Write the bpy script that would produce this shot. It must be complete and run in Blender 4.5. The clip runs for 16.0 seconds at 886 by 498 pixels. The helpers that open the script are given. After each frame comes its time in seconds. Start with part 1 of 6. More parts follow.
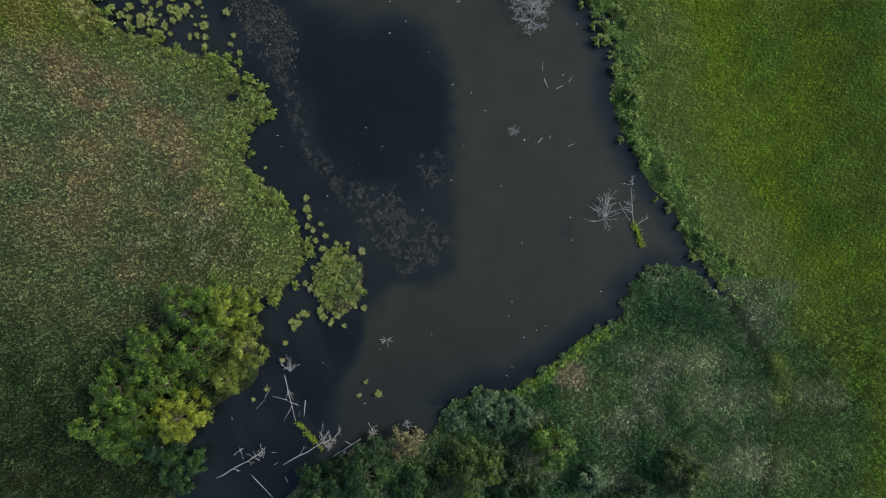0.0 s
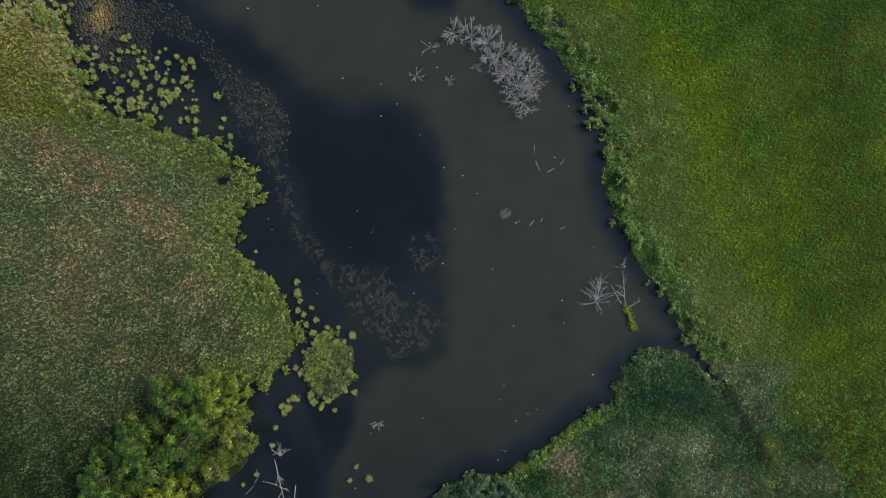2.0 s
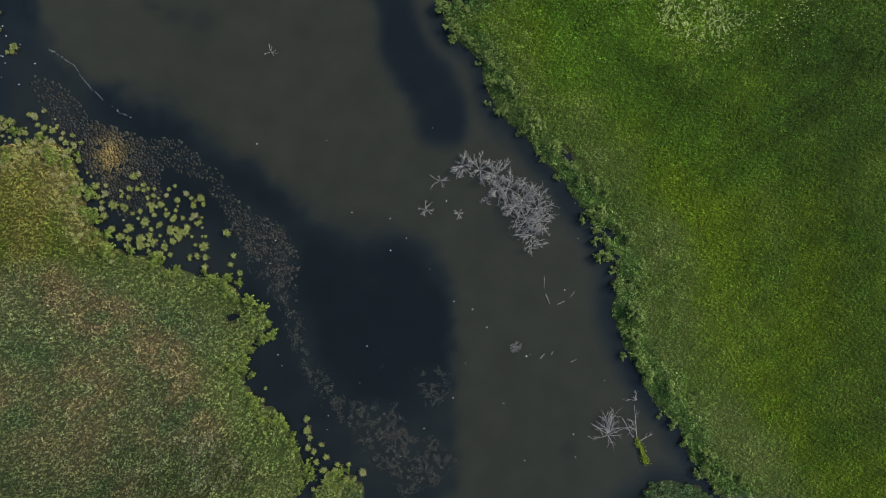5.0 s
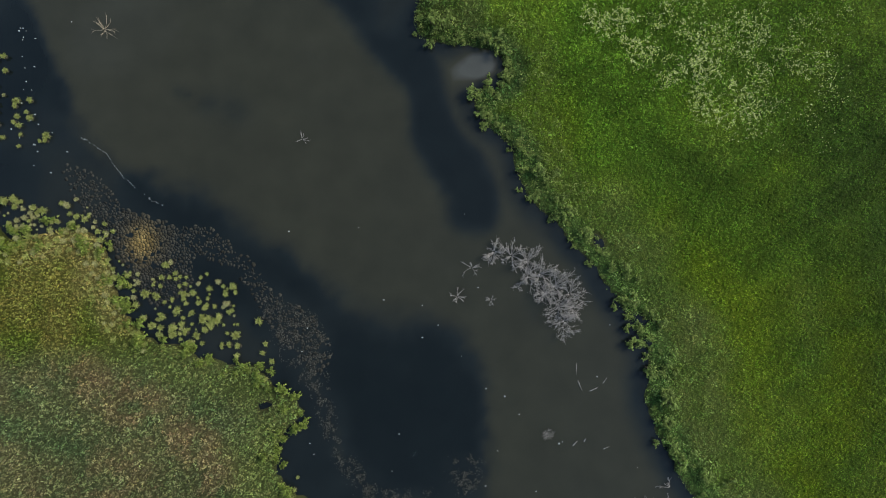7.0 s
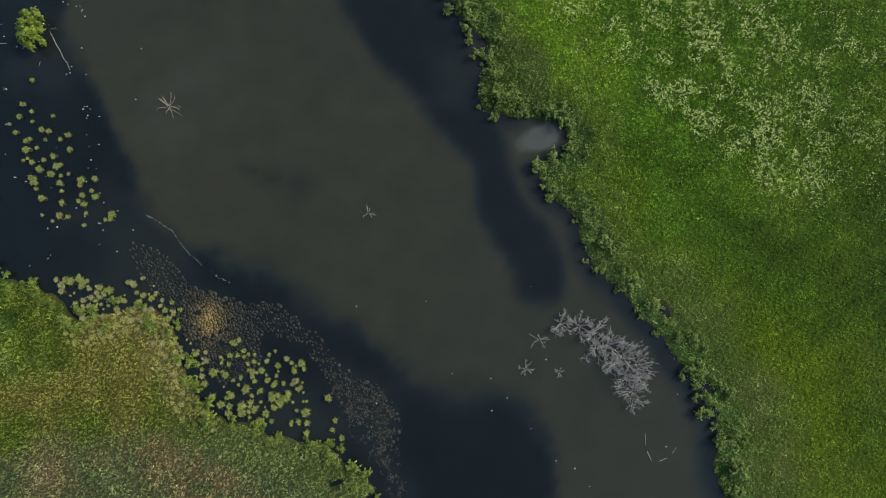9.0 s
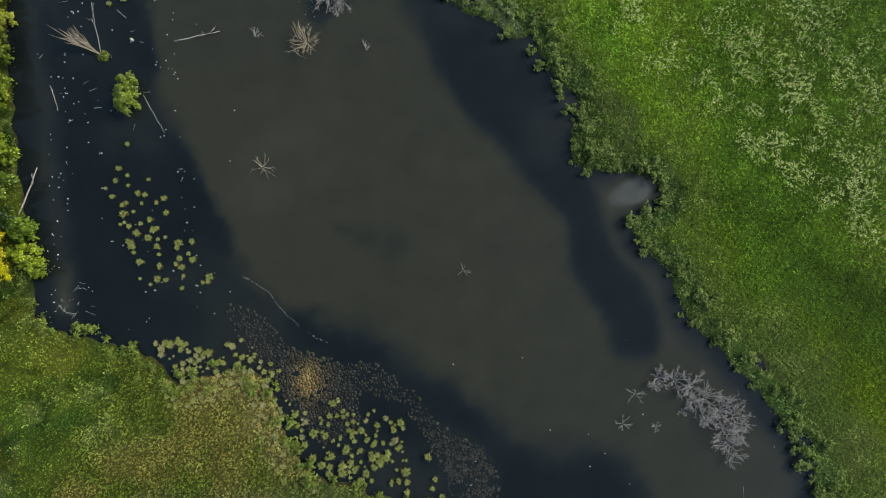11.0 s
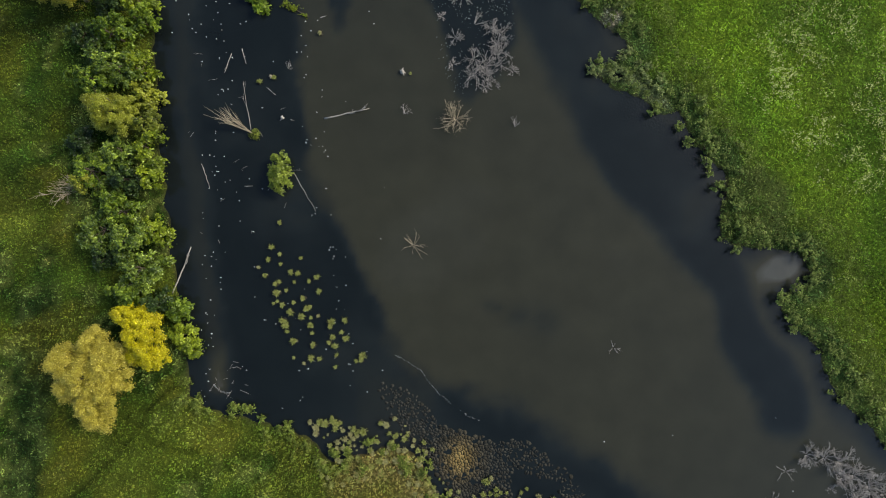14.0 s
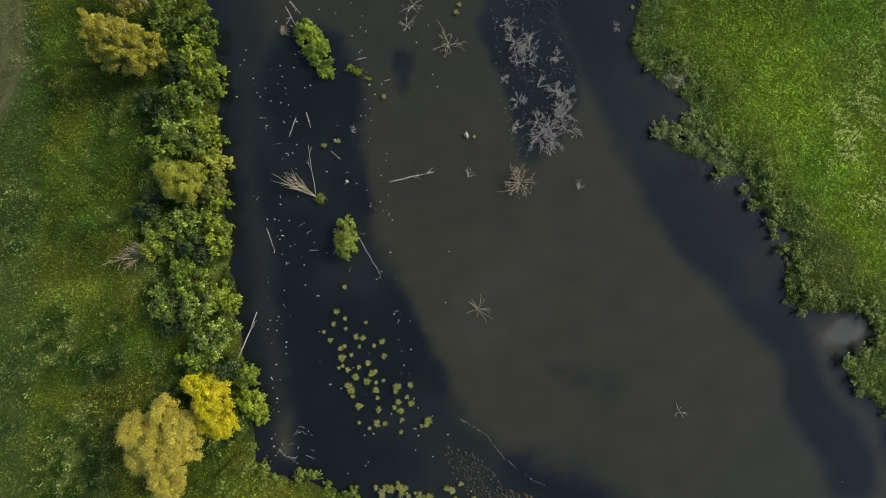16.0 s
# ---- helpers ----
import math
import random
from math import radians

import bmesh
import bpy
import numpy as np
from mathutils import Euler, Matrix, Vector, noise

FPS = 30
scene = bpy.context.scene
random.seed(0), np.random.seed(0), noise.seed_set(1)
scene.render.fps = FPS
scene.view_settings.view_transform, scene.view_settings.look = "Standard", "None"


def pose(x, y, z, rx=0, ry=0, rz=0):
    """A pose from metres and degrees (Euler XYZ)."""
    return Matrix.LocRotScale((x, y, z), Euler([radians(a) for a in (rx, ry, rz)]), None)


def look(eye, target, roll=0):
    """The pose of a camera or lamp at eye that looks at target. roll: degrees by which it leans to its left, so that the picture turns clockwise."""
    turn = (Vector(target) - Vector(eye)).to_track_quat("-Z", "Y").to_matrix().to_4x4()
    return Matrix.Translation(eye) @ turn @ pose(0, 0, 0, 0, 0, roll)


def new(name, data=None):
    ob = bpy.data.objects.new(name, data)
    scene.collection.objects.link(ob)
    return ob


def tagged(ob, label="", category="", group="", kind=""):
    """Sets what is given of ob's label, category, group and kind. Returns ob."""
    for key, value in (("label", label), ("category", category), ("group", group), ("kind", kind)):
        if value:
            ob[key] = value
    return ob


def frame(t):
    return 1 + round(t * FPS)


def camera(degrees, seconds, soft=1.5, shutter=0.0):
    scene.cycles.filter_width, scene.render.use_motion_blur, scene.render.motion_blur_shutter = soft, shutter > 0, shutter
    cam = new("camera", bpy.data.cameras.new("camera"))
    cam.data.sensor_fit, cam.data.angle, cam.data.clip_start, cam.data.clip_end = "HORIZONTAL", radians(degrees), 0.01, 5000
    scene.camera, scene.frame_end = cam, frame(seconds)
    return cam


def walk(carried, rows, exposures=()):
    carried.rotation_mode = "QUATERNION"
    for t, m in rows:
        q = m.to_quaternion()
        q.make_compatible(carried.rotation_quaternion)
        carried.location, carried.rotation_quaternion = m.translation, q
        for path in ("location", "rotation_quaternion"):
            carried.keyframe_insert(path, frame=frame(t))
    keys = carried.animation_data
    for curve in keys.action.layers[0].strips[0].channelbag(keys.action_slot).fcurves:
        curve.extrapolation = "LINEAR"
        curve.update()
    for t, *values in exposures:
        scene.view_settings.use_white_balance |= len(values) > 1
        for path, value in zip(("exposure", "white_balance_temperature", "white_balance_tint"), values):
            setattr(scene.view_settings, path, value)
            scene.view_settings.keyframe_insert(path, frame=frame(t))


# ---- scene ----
cam = camera(90.5, 16.0, soft=1.0)
PATH = [
    (0, (0.612, -0.972, 59.821), (0.646, -0.968, 57.822), 84.7),
    (0.5, (1.249, 1.762, 59.777), (1.279, 1.766, 57.777), 83.5),
    (1, (1.473, 4.512, 59.754), (1.505, 4.518, 57.755), 80.1),
    (1.5, (1.493, 7.302, 59.694), (1.528, 7.309, 57.695), 78.4),
    (2, (1.422, 10.107, 59.667), (1.459, 10.12, 57.668), 72.1),
    (2.5, (1.397, 13.047, 59.598), (1.432, 13.062, 57.599), 67.6),
    (3, (1.166, 15.878, 59.559), (1.202, 15.899, 57.559), 60.5),
    (3.5, (0.817, 18.758, 59.591), (0.854, 18.782, 57.591), 56.7),
    (4, (0.639, 21.771, 59.588), (0.67, 21.796, 57.588), 52.6),
    (6.5, (-3.205, 36.183, 59.76), (-3.17, 36.229, 57.761), 37.8),
    (7, (-4.783, 38.874, 59.746), (-4.749, 38.923, 57.747), 35.8),
    (7.5, (-6.841, 41.317, 59.777), (-6.801, 41.372, 57.778), 36.9),
    (8, (-9.226, 43.721, 59.824), (-9.18, 43.78, 57.826), 38.2),
    (8.5, (-11.715, 46.003, 59.822), (-11.668, 46.065, 57.824), 37.4),
    (9, (-14.47, 48.236, 59.865), (-14.421, 48.3, 57.867), 37.7),
    (11.5, (-30.764, 57.865, 59.919), (-30.721, 57.928, 57.92), 33.6),
    (12, (-34.416, 59.605, 59.925), (-34.373, 59.663, 57.926), 36.0),
    (12.5, (-37.924, 61.272, 59.87), (-37.882, 61.33, 57.871), 35.1),
    (13, (-41.235, 63.119, 59.828), (-41.195, 63.177, 57.829), 34.0),
    (13.5, (-44.49, 65.098, 59.821), (-44.449, 65.153, 57.822), 35.8),
    (14, (-47.439, 67.188, 59.867), (-47.4, 67.241, 57.868), 35.7),
    (14.5, (-50.107, 69.181, 59.884), (-50.069, 69.238, 57.885), 33.1),
    (15, (-52.38, 71.468, 59.96), (-52.344, 71.52, 57.961), 33.4),
    (15.5, (-54.299, 73.639, 59.916), (-54.266, 73.693, 57.917), 30.5),
    (16, (-55.951, 75.721, 59.928), (-55.918, 75.782, 57.929), 27.7),
]
walk(cam, [(t, look(eye, target, roll)) for t, eye, target, roll in PATH],
     [(0, 0.5, 6050, 8), (4, 0.51, 6250, 8), (8, 0.52, 6350, 6), (12, 0.52, 6550, 7), (16, 0.52, 6900, 11)])

# ---------------------------------------------------------------- light
world = bpy.data.worlds.new("sky")
scene.world = world
world.use_nodes = True
wn = world.node_tree
sky = wn.nodes.new("ShaderNodeTexSky")
sky.sky_type = "NISHITA"
sky.sun_disc = False
sky.sun_elevation = radians(35)
sky.sun_rotation = radians(68)
sky.altitude = 100
sky.dust_density = 1.0
bg = wn.nodes["Background"]
bg.inputs["Strength"].default_value = 0.125
wn.links.new(sky.outputs["Color"], bg.inputs["Color"])

sun_data = bpy.data.lights.new("sun", "SUN")
sun_data.energy = 2.9
sun_data.angle = radians(24)
sun_data.color = (1.0, 0.92, 0.80)
sun = new("sun", sun_data)
sun.matrix_world = look((76, 31, 57.5), (0, 0, 0))
scene.view_settings.exposure = 0.52

# ---------------------------------------------------------------- small tools
rng = np.random.default_rng(7)


def lin(r, g, b):
    """Linear base colour from 0 to 255 values."""
    c = np.array([r, g, b], float) / 255
    return np.where(c <= 0.04045, c / 12.92, ((c + 0.055) / 1.055) ** 2.4)


def smooth(a, b, v):
    k = np.clip((v - a) / (b - a), 0, 1)
    return k * k * (3 - 2 * k)


def vnoise(x, y, size, seed=0):
    """Smooth value noise, 0 to 1, for arrays."""
    x, y = np.asarray(x, float) / size + 31.7 * seed, np.asarray(y, float) / size - 17.3 * seed
    xi, yi = np.floor(x), np.floor(y)
    fx, fy = x - xi, y - yi
    fx, fy = fx * fx * (3 - 2 * fx), fy * fy * (3 - 2 * fy)

    def h(i, j):
        v = np.sin(i * 127.1 + j * 311.7 + seed * 74.7) * 43758.5453
        return v - np.floor(v)
    return (h(xi, yi) * (1 - fx) + h(xi + 1, yi) * fx) * (1 - fy) + (h(xi, yi + 1) * (1 - fx) + h(xi + 1, yi + 1) * fx) * fy


def fnoise(x, y, size, seed=0):
    return (vnoise(x, y, size, seed) * 0.55 + vnoise(x, y, size * 0.43, seed + 1) * 0.3 + vnoise(x, y, size * 0.19, seed + 2) * 0.15)


def rounded(pts, steps=6, closed=False):
    """Catmull-Rom curve through a few corner points."""
    p = np.array(pts, float)
    n = len(p)
    out = []
    for i in range(n if closed else n - 1):
        if closed:
            a, b, c, d = p[i - 1], p[i], p[(i + 1) % n], p[(i + 2) % n]
        else:
            a, b, c, d = p[max(i - 1, 0)], p[i], p[i + 1], p[min(i + 2, n - 1)]
        for k in range(steps):
            t = k / steps
            out.append(0.5 * (2 * b + (c - a) * t + (2 * a - 5 * b + 4 * c - d) * t * t + (3 * b - a - 3 * c + d) * t ** 3))
    if not closed:
        out.append(p[-1])
    return np.array(out)


def line_distance(x, y, line, closed=False):
    """Distance from each point to a polyline."""
    ends = np.roll(line, -1, axis=0) if closed else line[1:]
    starts = line if closed else line[:-1]
    best = np.full(np.shape(x), 1e9)
    for (ax, ay), (bx, by) in zip(starts, ends):
        ux, uy = bx - ax, by - ay
        k = np.clip(((x - ax) * ux + (y - ay) * uy) / (ux * ux + uy * uy + 1e-9), 0, 1)
        best = np.minimum(best, (x - ax - k * ux) ** 2 + (y - ay - k * uy) ** 2)
    return np.sqrt(best)


def inside(x, y, poly):
    hit = np.zeros(np.shape(x), bool)
    for (ax, ay), (bx, by) in zip(poly, np.roll(poly, -1, axis=0)):
        if ay == by:
            continue
        hit ^= ((ay > y) != (by > y)) & (x < (bx - ax) * (y - ay) / (by - ay) + ax)
    return hit


def depth_in(x, y, poly):
    """Signed distance: positive inside."""
    d = line_distance(x, y, poly, True)
    return np.where(inside(x, y, poly), d, -d)


# ---------------------------------------------------------------- plan: shores of the pond
WEST = [(-38, -60), (-34.5, -40), (-32.5, -28.8), (-28, -22.6), (-23.6, -19.5), (-23.2, -15), (-24.5, -9.8), (-20, -6.9), (-17.2, -2.6), (-18, 0.4),
        (-20.2, 5.7), (-22.5, 7.2), (-24.8, 9.5), (-25.4, 12.5), (-23.6, 16.6), (-22.2, 18.6), (-26, 21.8), (-29.5, 24.4), (-34, 24.8), (-38.4, 26.5),
        (-42.4, 27.6), (-46, 31.3), (-48, 36), (-49.7, 40.2), (-52, 42), (-57, 41.6), (-61.5, 40.6), (-64.6, 43.8), (-71, 45.7)]
WEST_WOODS = [(-71, 45.7), (-78.6, 48.4), (-80.7, 52.2), (-81.1, 57.4), (-82, 64), (-83.2, 71.9), (-83.8, 78.8), (-84.7, 86.5), (-85.2, 92.7),
              (-85.6, 100.5), (-86.2, 107.6), (-87.2, 114), (-88, 160)]
SOUTH = [(-26, -60), (-22, -42), (-18, -34), (-14.3, -30.1), (-9, -27.8), (-4.4, -26.6), (0.2, -26.2), (2.5, -23.1), (7, -19.9), (10.9, -19.9), (14.7, -17.5), (19.3, -14),
         (23.2, -11.2), (26.3, -9.7), (27, -5.8), (30.1, -2.6), (35.5, -2.9), (38.2, -5.2), (42.2, -8)]
EAST = [(42.2, -7.6), (38, -2.5), (34.7, 1.3), (33.1, 5.2), (29.9, 9), (27.5, 12.8), (25.4, 16.7), (24.2, 20.5), (24.4, 26.1), (22.6, 30),
        (19.5, 34.6), (17.2, 38.2), (13, 42.5), (7.5, 48.2), (5.2, 54.4), (1.4, 57.9), (0.2, 61.6), (3.2, 62.8), (4.2, 65.2), (3.0, 67.6), (-0.5, 68.2), (-5.7, 68.8),
        (-8, 71.5), (-6.8, 78.2), (-10.8, 83), (-14.2, 88), (-18.5, 89.6), (-24.4, 93.6), (-19.8, 95.8), (-23.5, 100), (-28.3, 104.8), (-28, 108), (-26.8, 113), (-20, 160)]
ISLET = (-12.0, -5.6)
HEADLAND = [(-7.3, 79.2), (-9.7, 74.6), (-7.5, 69.2), (1.0, 69.1), (2.1, 76.9), (-2.6, 80.0)]
west_line = rounded(WEST)
woods_line = rounded(WEST_WOODS)
south_line = rounded(SOUTH)
east_line = rounded(EAST)
shore = np.vstack([west_line, woods_line[1:], east_line[::-1], south_line[::-1][1:]])
POOLS = [(17.3, 42.0, 1.6, 0.7, -50), (23.3, 31.2, 1.1, 0.6, -40), (24.6, 28.2, 0.7, 0.5, 0), (-27.2, 18.8, 0.9, 0.6, 30), (-21.5, 92.6, 1.0, 0.7, 20)]

# distances on a coarse raster, read back by interpolation
RX, RY, RS = -130.0, -60.0, 0.6
gx, gy = np.meshgrid(np.arange(RX, 80, RS), np.arange(RY, 135, RS))
d_west = line_distance(gx, gy, west_line)
d_woods = line_distance(gx, gy, woods_line)
d_south = line_distance(gx, gy, south_line)
d_east = line_distance(gx, gy, east_line)
d_all = np.minimum(np.minimum(d_west, d_woods), np.minimum(d_south, d_east))
land = np.where(inside(gx, gy, shore), -d_all, d_all)
land = np.maximum(land, 3.3 + 2.2 * (fnoise(gx, gy, 3, 5) - 0.5) - np.hypot(gx - ISLET[0], (gy - ISLET[1]) * 0.82))
land = np.maximum(land, 1.7 + 0.9 * (fnoise(gx, gy, 2.2, 7) - 0.5) - line_distance(gx, gy, np.array([(-23.3, 93.2), (-19.5, 91.7), (-15.0, 88.8)])))
for px, py, pa, pb, pr in POOLS:
    c, s = math.cos(radians(pr)), math.sin(radians(pr))
    u, v = (gx - px) * c + (gy - py) * s, -(gx - px) * s + (gy - py) * c
    land = np.minimum(land, (np.hypot(u / pa, v / pb) - 1) * pb)
land += (fnoise(gx, gy, 2.6, 3) - 0.5) * 1.1 * smooth(4, 0, np.abs(land))


def raster(grid, x, y):
    u = np.clip((np.asarray(x, float) - RX) / RS, 0, grid.shape[1] - 1.001)
    v = np.clip((np.asarray(y, float) - RY) / RS, 0, grid.shape[0] - 1.001)
    i, j = u.astype(int), v.astype(int)
    fu, fv = u - i, v - j
    return (grid[j, i] * (1 - fu) + grid[j, i + 1] * fu) * (1 - fv) + (grid[j + 1, i] * (1 - fu) + grid[j + 1, i + 1] * fu) * fv


def ground_z(x, y):
    d = raster(land, x, y)
    up = 0.10 + 0.35 * smooth(0, 6, d) + 0.5 * smooth(5, 30, d) + 0.25 * (fnoise(x, y, 9, 11) - 0.5) * smooth(0, 4, d)
    return np.where(d > 0, up * smooth(-0.3, 0.5, d), -1.2 * smooth(0, 4, -d)) - 0.06 * smooth(0.4, 0, np.abs(d))


def track(x, y):
    """Distance to the middle of the wheel track in the far west."""
    return line_distance(x, y, rounded([(-112.6, 130), (-112.8, 111.4), (-112.4, 105.3), (-113.4, 99.9), (-116, 95), (-120, 90)]))


def trails(x, y):
    """Distance to the narrow trodden trails in the western grass."""
    best = np.full(np.shape(x), 99.0)
    for q in ([(-82.3, 50.8), (-85.1, 48.2), (-87.6, 44.2), (-90.5, 41.3), (-93.8, 38.1), (-97, 35)], [(-109, 103.2), (-100.7, 102.8), (-94.6, 101.8)],
              [(-107.5, 94), (-102.3, 88.7), (-96.9, 85.3), (-93, 84.6)], [(-104.5, 84), (-94.6, 84.4)], [(-93.5, 47.8), (-88, 47), (-84, 43.4), (-79, 42.2)]):
        best = np.minimum(best, line_distance(x, y, rounded(q, 4)))
    return best + 0.4 * (vnoise(x, y, 0.8, 146) - 0.4)


def weedy(x, y):
    """Where tall weeds stand in the western grass: 0 in the smooth grazed parts, 1 in the rank ones."""
    strip = smooth(3.4, 1.6, np.abs(x + 100.2 - 0.05 * (y - 54)) + 1.5 * (fnoise(x, y, 3, 142) - 0.5)) * smooth(66, 62, y)
    return np.maximum(smooth(0.43, 0.55, fnoise(x, y, 9, 141)), strip) * smooth(0.6, 1.2, trails(x, y))


def zone_color(x, y):
    """Base colour of the plant cover and soil at a place."""
    x, y = np.asarray(x, float), np.asarray(y, float)
    dw, dn, ds, de = (raster(g, x, y) for g in (d_west, d_woods, d_south, d_east))
    d = raster(land, x, y)
    n1, n2, n3 = fnoise(x, y, 14, 21)[:, None], fnoise(x, y, 5, 24)[:, None], fnoise(x, y, 1.3, 27)[:, None]
    mix = lambda a, b, k: a * (1 - k) + b * k
    # reed bed on the west side
    reed = mix(lin(102, 108, 68), lin(120, 113, 76), smooth(0.42, 0.72, n1))
    reed = mix(reed, lin(84, 102, 62), smooth(0.5, 0.75, n2) * 0.8)
    reed = mix(reed, lin(132, 116, 80), smooth(0.62, 0.82, fnoise(x, y, 4, 29)[:, None]) * 0.35)
    brown = smooth(4.5, 1.5, line_distance(x, y, np.array([(-52, 23.5), (-44, 19.5), (-37, 14.5), (-28.5, 5.5)])) + 4 * (fnoise(x, y, 3.5, 37) - 0.5))[:, None]
    brown = np.maximum(brown, smooth(1.2, 0.3, np.hypot((x + 46) / 8, (y - 9) / 5) + 1.0 * (fnoise(x, y, 4, 38) - 0.5))[:, None] * 0.8)
    reed = mix(reed, lin(136, 118, 82), brown * smooth(0.3, 0.6, fnoise(x, y, 1.6, 39)[:, None]) * 0.7)
    herbs = smooth(1.3, 0.5, np.hypot((x + 31.5) / 8, (y + 1.5) / 5) + 0.8 * (fnoise(x, y, 4, 40) - 0.5))[:, None]
    reed = mix(reed, mix(lin(70, 92, 46), lin(118, 128, 90), smooth(0.45, 0.7, n3)), herbs * 0.6)
    nettles = smooth(-6, -19, y + 7 * (fnoise(x, y, 8, 42) - 0.5))[:, None]
    reed = mix(reed, mix(lin(52, 72, 38), lin(84, 100, 60), smooth(0.4, 0.7, n3)), nettles * 0.9)
    reed = reed * (1 - 0.22 * smooth(14, -8, y))[:, None] * (1 - 0.4 * smooth(-12, -26, y))[:, None]
    fringe = mix(lin(88, 104, 50), lin(114, 122, 70), n2)
    k = smooth(7.8, 3.4, dw + 5 * (fnoise(x, y, 6, 31) - 0.5))[:, None]
    west = mix(reed, fringe, k * smooth(-19, -11, y)[:, None])
    tip = smooth(24, 30, y - 0.12 * (x + 40) + 4 * (fnoise(x, y, 7, 33) - 0.5))[:, None]
    west = mix(west, mix(lin(90, 104, 36), lin(118, 116, 54), smooth(0.35, 0.7, n2)), tip)
    straw = (smooth(6.0, 2.5, dw + 3 * (fnoise(x, y, 4, 35) - 0.5)) * smooth(26, 31, y) * smooth(-62, -56, x))[:, None]
    west = mix(west, lin(146, 136, 84), straw * 0.55)
    # meadow on the east side
    meadow = mix(lin(82, 109, 27), lin(102, 123, 25), smooth(0.36, 0.66, n1))
    north = smooth(44, 58, y)[:, None]
    meadow = mix(meadow, mix(lin(90, 121, 32), lin(106, 135, 34), smooth(0.4, 0.7, n1)), north)
    n4 = fnoise(x, y, 30, 53)[:, None]
    meadow = meadow * (0.62 + 0.80 * n4) * (1.05 + 0.02 * north)
    meadow = meadow * (1 + north * (0.10 * smooth(26, 10, x) - 0.34 * smooth(30, 46, x))[:, None])
    band = fnoise(x * 0.9 + y * 0.3, (y - x * 0.35) * 0.35, 5, 64)[:, None]
    gold = np.zeros_like(n1)
    for px, py, pa, pb, pk in ((11.5, 56, 4, 8, 1.0), (22, 43, 7, 4, 0.8), (32, 36, 7, 8, 0.8), (38, 20, 6, 12, 0.5), (52, -7, 3.4, 7, 1.0), (47, 12, 4, 9, 0.5), (19, 48, 5, 4, 0.7)):
        gold = np.maximum(gold, pk * smooth(1.4, 0.3, np.hypot((x - px) / pa, (y - py) / pb) + 0.9 * (fnoise(x, y, 6, 152) - 0.5))[:, None])
    meadow = mix(meadow, mix(lin(104, 128, 20), lin(118, 138, 30), n2), gold * 0.65)
    lush = np.zeros_like(n1)
    for px, py, pa, pb, pk in ((27, 53, 8, 5, 0.5), (33, 50, 8, 6, 0.25), (45, 30, 6, 12, 0.7), (58, 10, 6, 14, 0.9), (60, -18, 8, 16, 1.0), (40, 3, 4, 8, 0.4), (52, 45, 8, 10, 0.8), (56, 60, 8, 12, 0.8), (14, 64, 5, 3, 0.3)):
        lush = np.maximum(lush, pk * smooth(1.4, 0.4, np.hypot((x - px) / pa, (y - py) / pb) + 0.8 * (fnoise(x, y, 7, 154) - 0.5))[:, None])
    meadow = mix(meadow, mix(lin(58, 88, 30), lin(78, 104, 36), n2), lush * 0.45)
    meadow = mix(meadow, lin(118, 134, 52), smooth(0.52, 0.75, band) * 0.25)
    meadow = mix(meadow, lin(74, 102, 34), smooth(0.48, 0.8, n2) * 0.35)
    swale = smooth(3.2, 0.8, line_distance(x, y, np.array([(3.7, 71), (11, 66), (18.5, 61), (30, 52), (42, 46)], float)) + 2 * (fnoise(x, y, 4, 55) - 0.5))[:, None]
    meadow = meadow * (1 - 0.2 * swale)
    ruts = np.minimum(line_distance(x, y, rounded([(24, 36.2), (30.4, 39), (35.2, 40.9), (43.3, 44.8), (55, 51)])), line_distance(x, y, rounded([(27, 40.5), (28.6, 44.5), (30.8, 50.5), (34, 57)])))
    ruts = np.minimum(ruts, np.abs(ruts - 1.5))
    meadow = meadow * (1 - 0.24 * smooth(0.5, 0.15, ruts))[:, None]
    streak = fnoise(x * 0.5 - y * 0.85, x * 0.12 + y * 0.07, 2.0, 45)[:, None]
    meadow = meadow * (0.8 + 0.4 * streak) * (1 - 0.12 * smooth(30, 10, y) - 0.1 * smooth(40, 60, x))[:, None]
    rank = mix(mix(lin(92, 112, 50), lin(114, 125, 66), smooth(0.3, 0.7, n2)), mix(lin(92, 122, 38), lin(114, 134, 48), n2), north)
    k = smooth(13, 6.5, de + 3.0 * north[:, 0] + 5 * (fnoise(x, y, 7, 41) - 0.5))[:, None]
    east = mix(meadow, rank, k * 0.8)
    east = mix(east, lin(86, 112, 54), (smooth(4.2, 2.0, de + 2 * (fnoise(x, y, 3, 43) - 0.5)))[:, None])
    head = smooth(-1.2, 1.2, depth_in(x, y, HEADLAND) + 1.5 * (fnoise(x, y, 3, 59) - 0.5))[:, None]
    east = mix(east, mix(lin(76, 96, 42), lin(102, 116, 58), smooth(0.35, 0.65, n2)), head * 0.85)
    spur = smooth(1.5, 0.4, line_distance(x, y, np.array([(-24, 93.4), (-19.5, 92), (-15.5, 88.4)])))[:, None]
    east = mix(east, lin(128, 138, 100), spur * 0.7)
    plume = smooth(2.0, 0.8, np.hypot(x + 22.6, y - 100.6) + 1.2 * (fnoise(x, y, 1.5, 60) - 0.5))[:, None]
    east = mix(east, lin(168, 162, 136), plume * 0.85)
    # sedges on the south-east spit
    spit = mix(lin(54, 80, 46), lin(84, 102, 62), smooth(0.35, 0.7, n2))
    spit = mix(spit, lin(132, 134, 104), smooth(0.48, 0.75, fnoise(x, y, 5, 57)[:, None]) * 0.55)
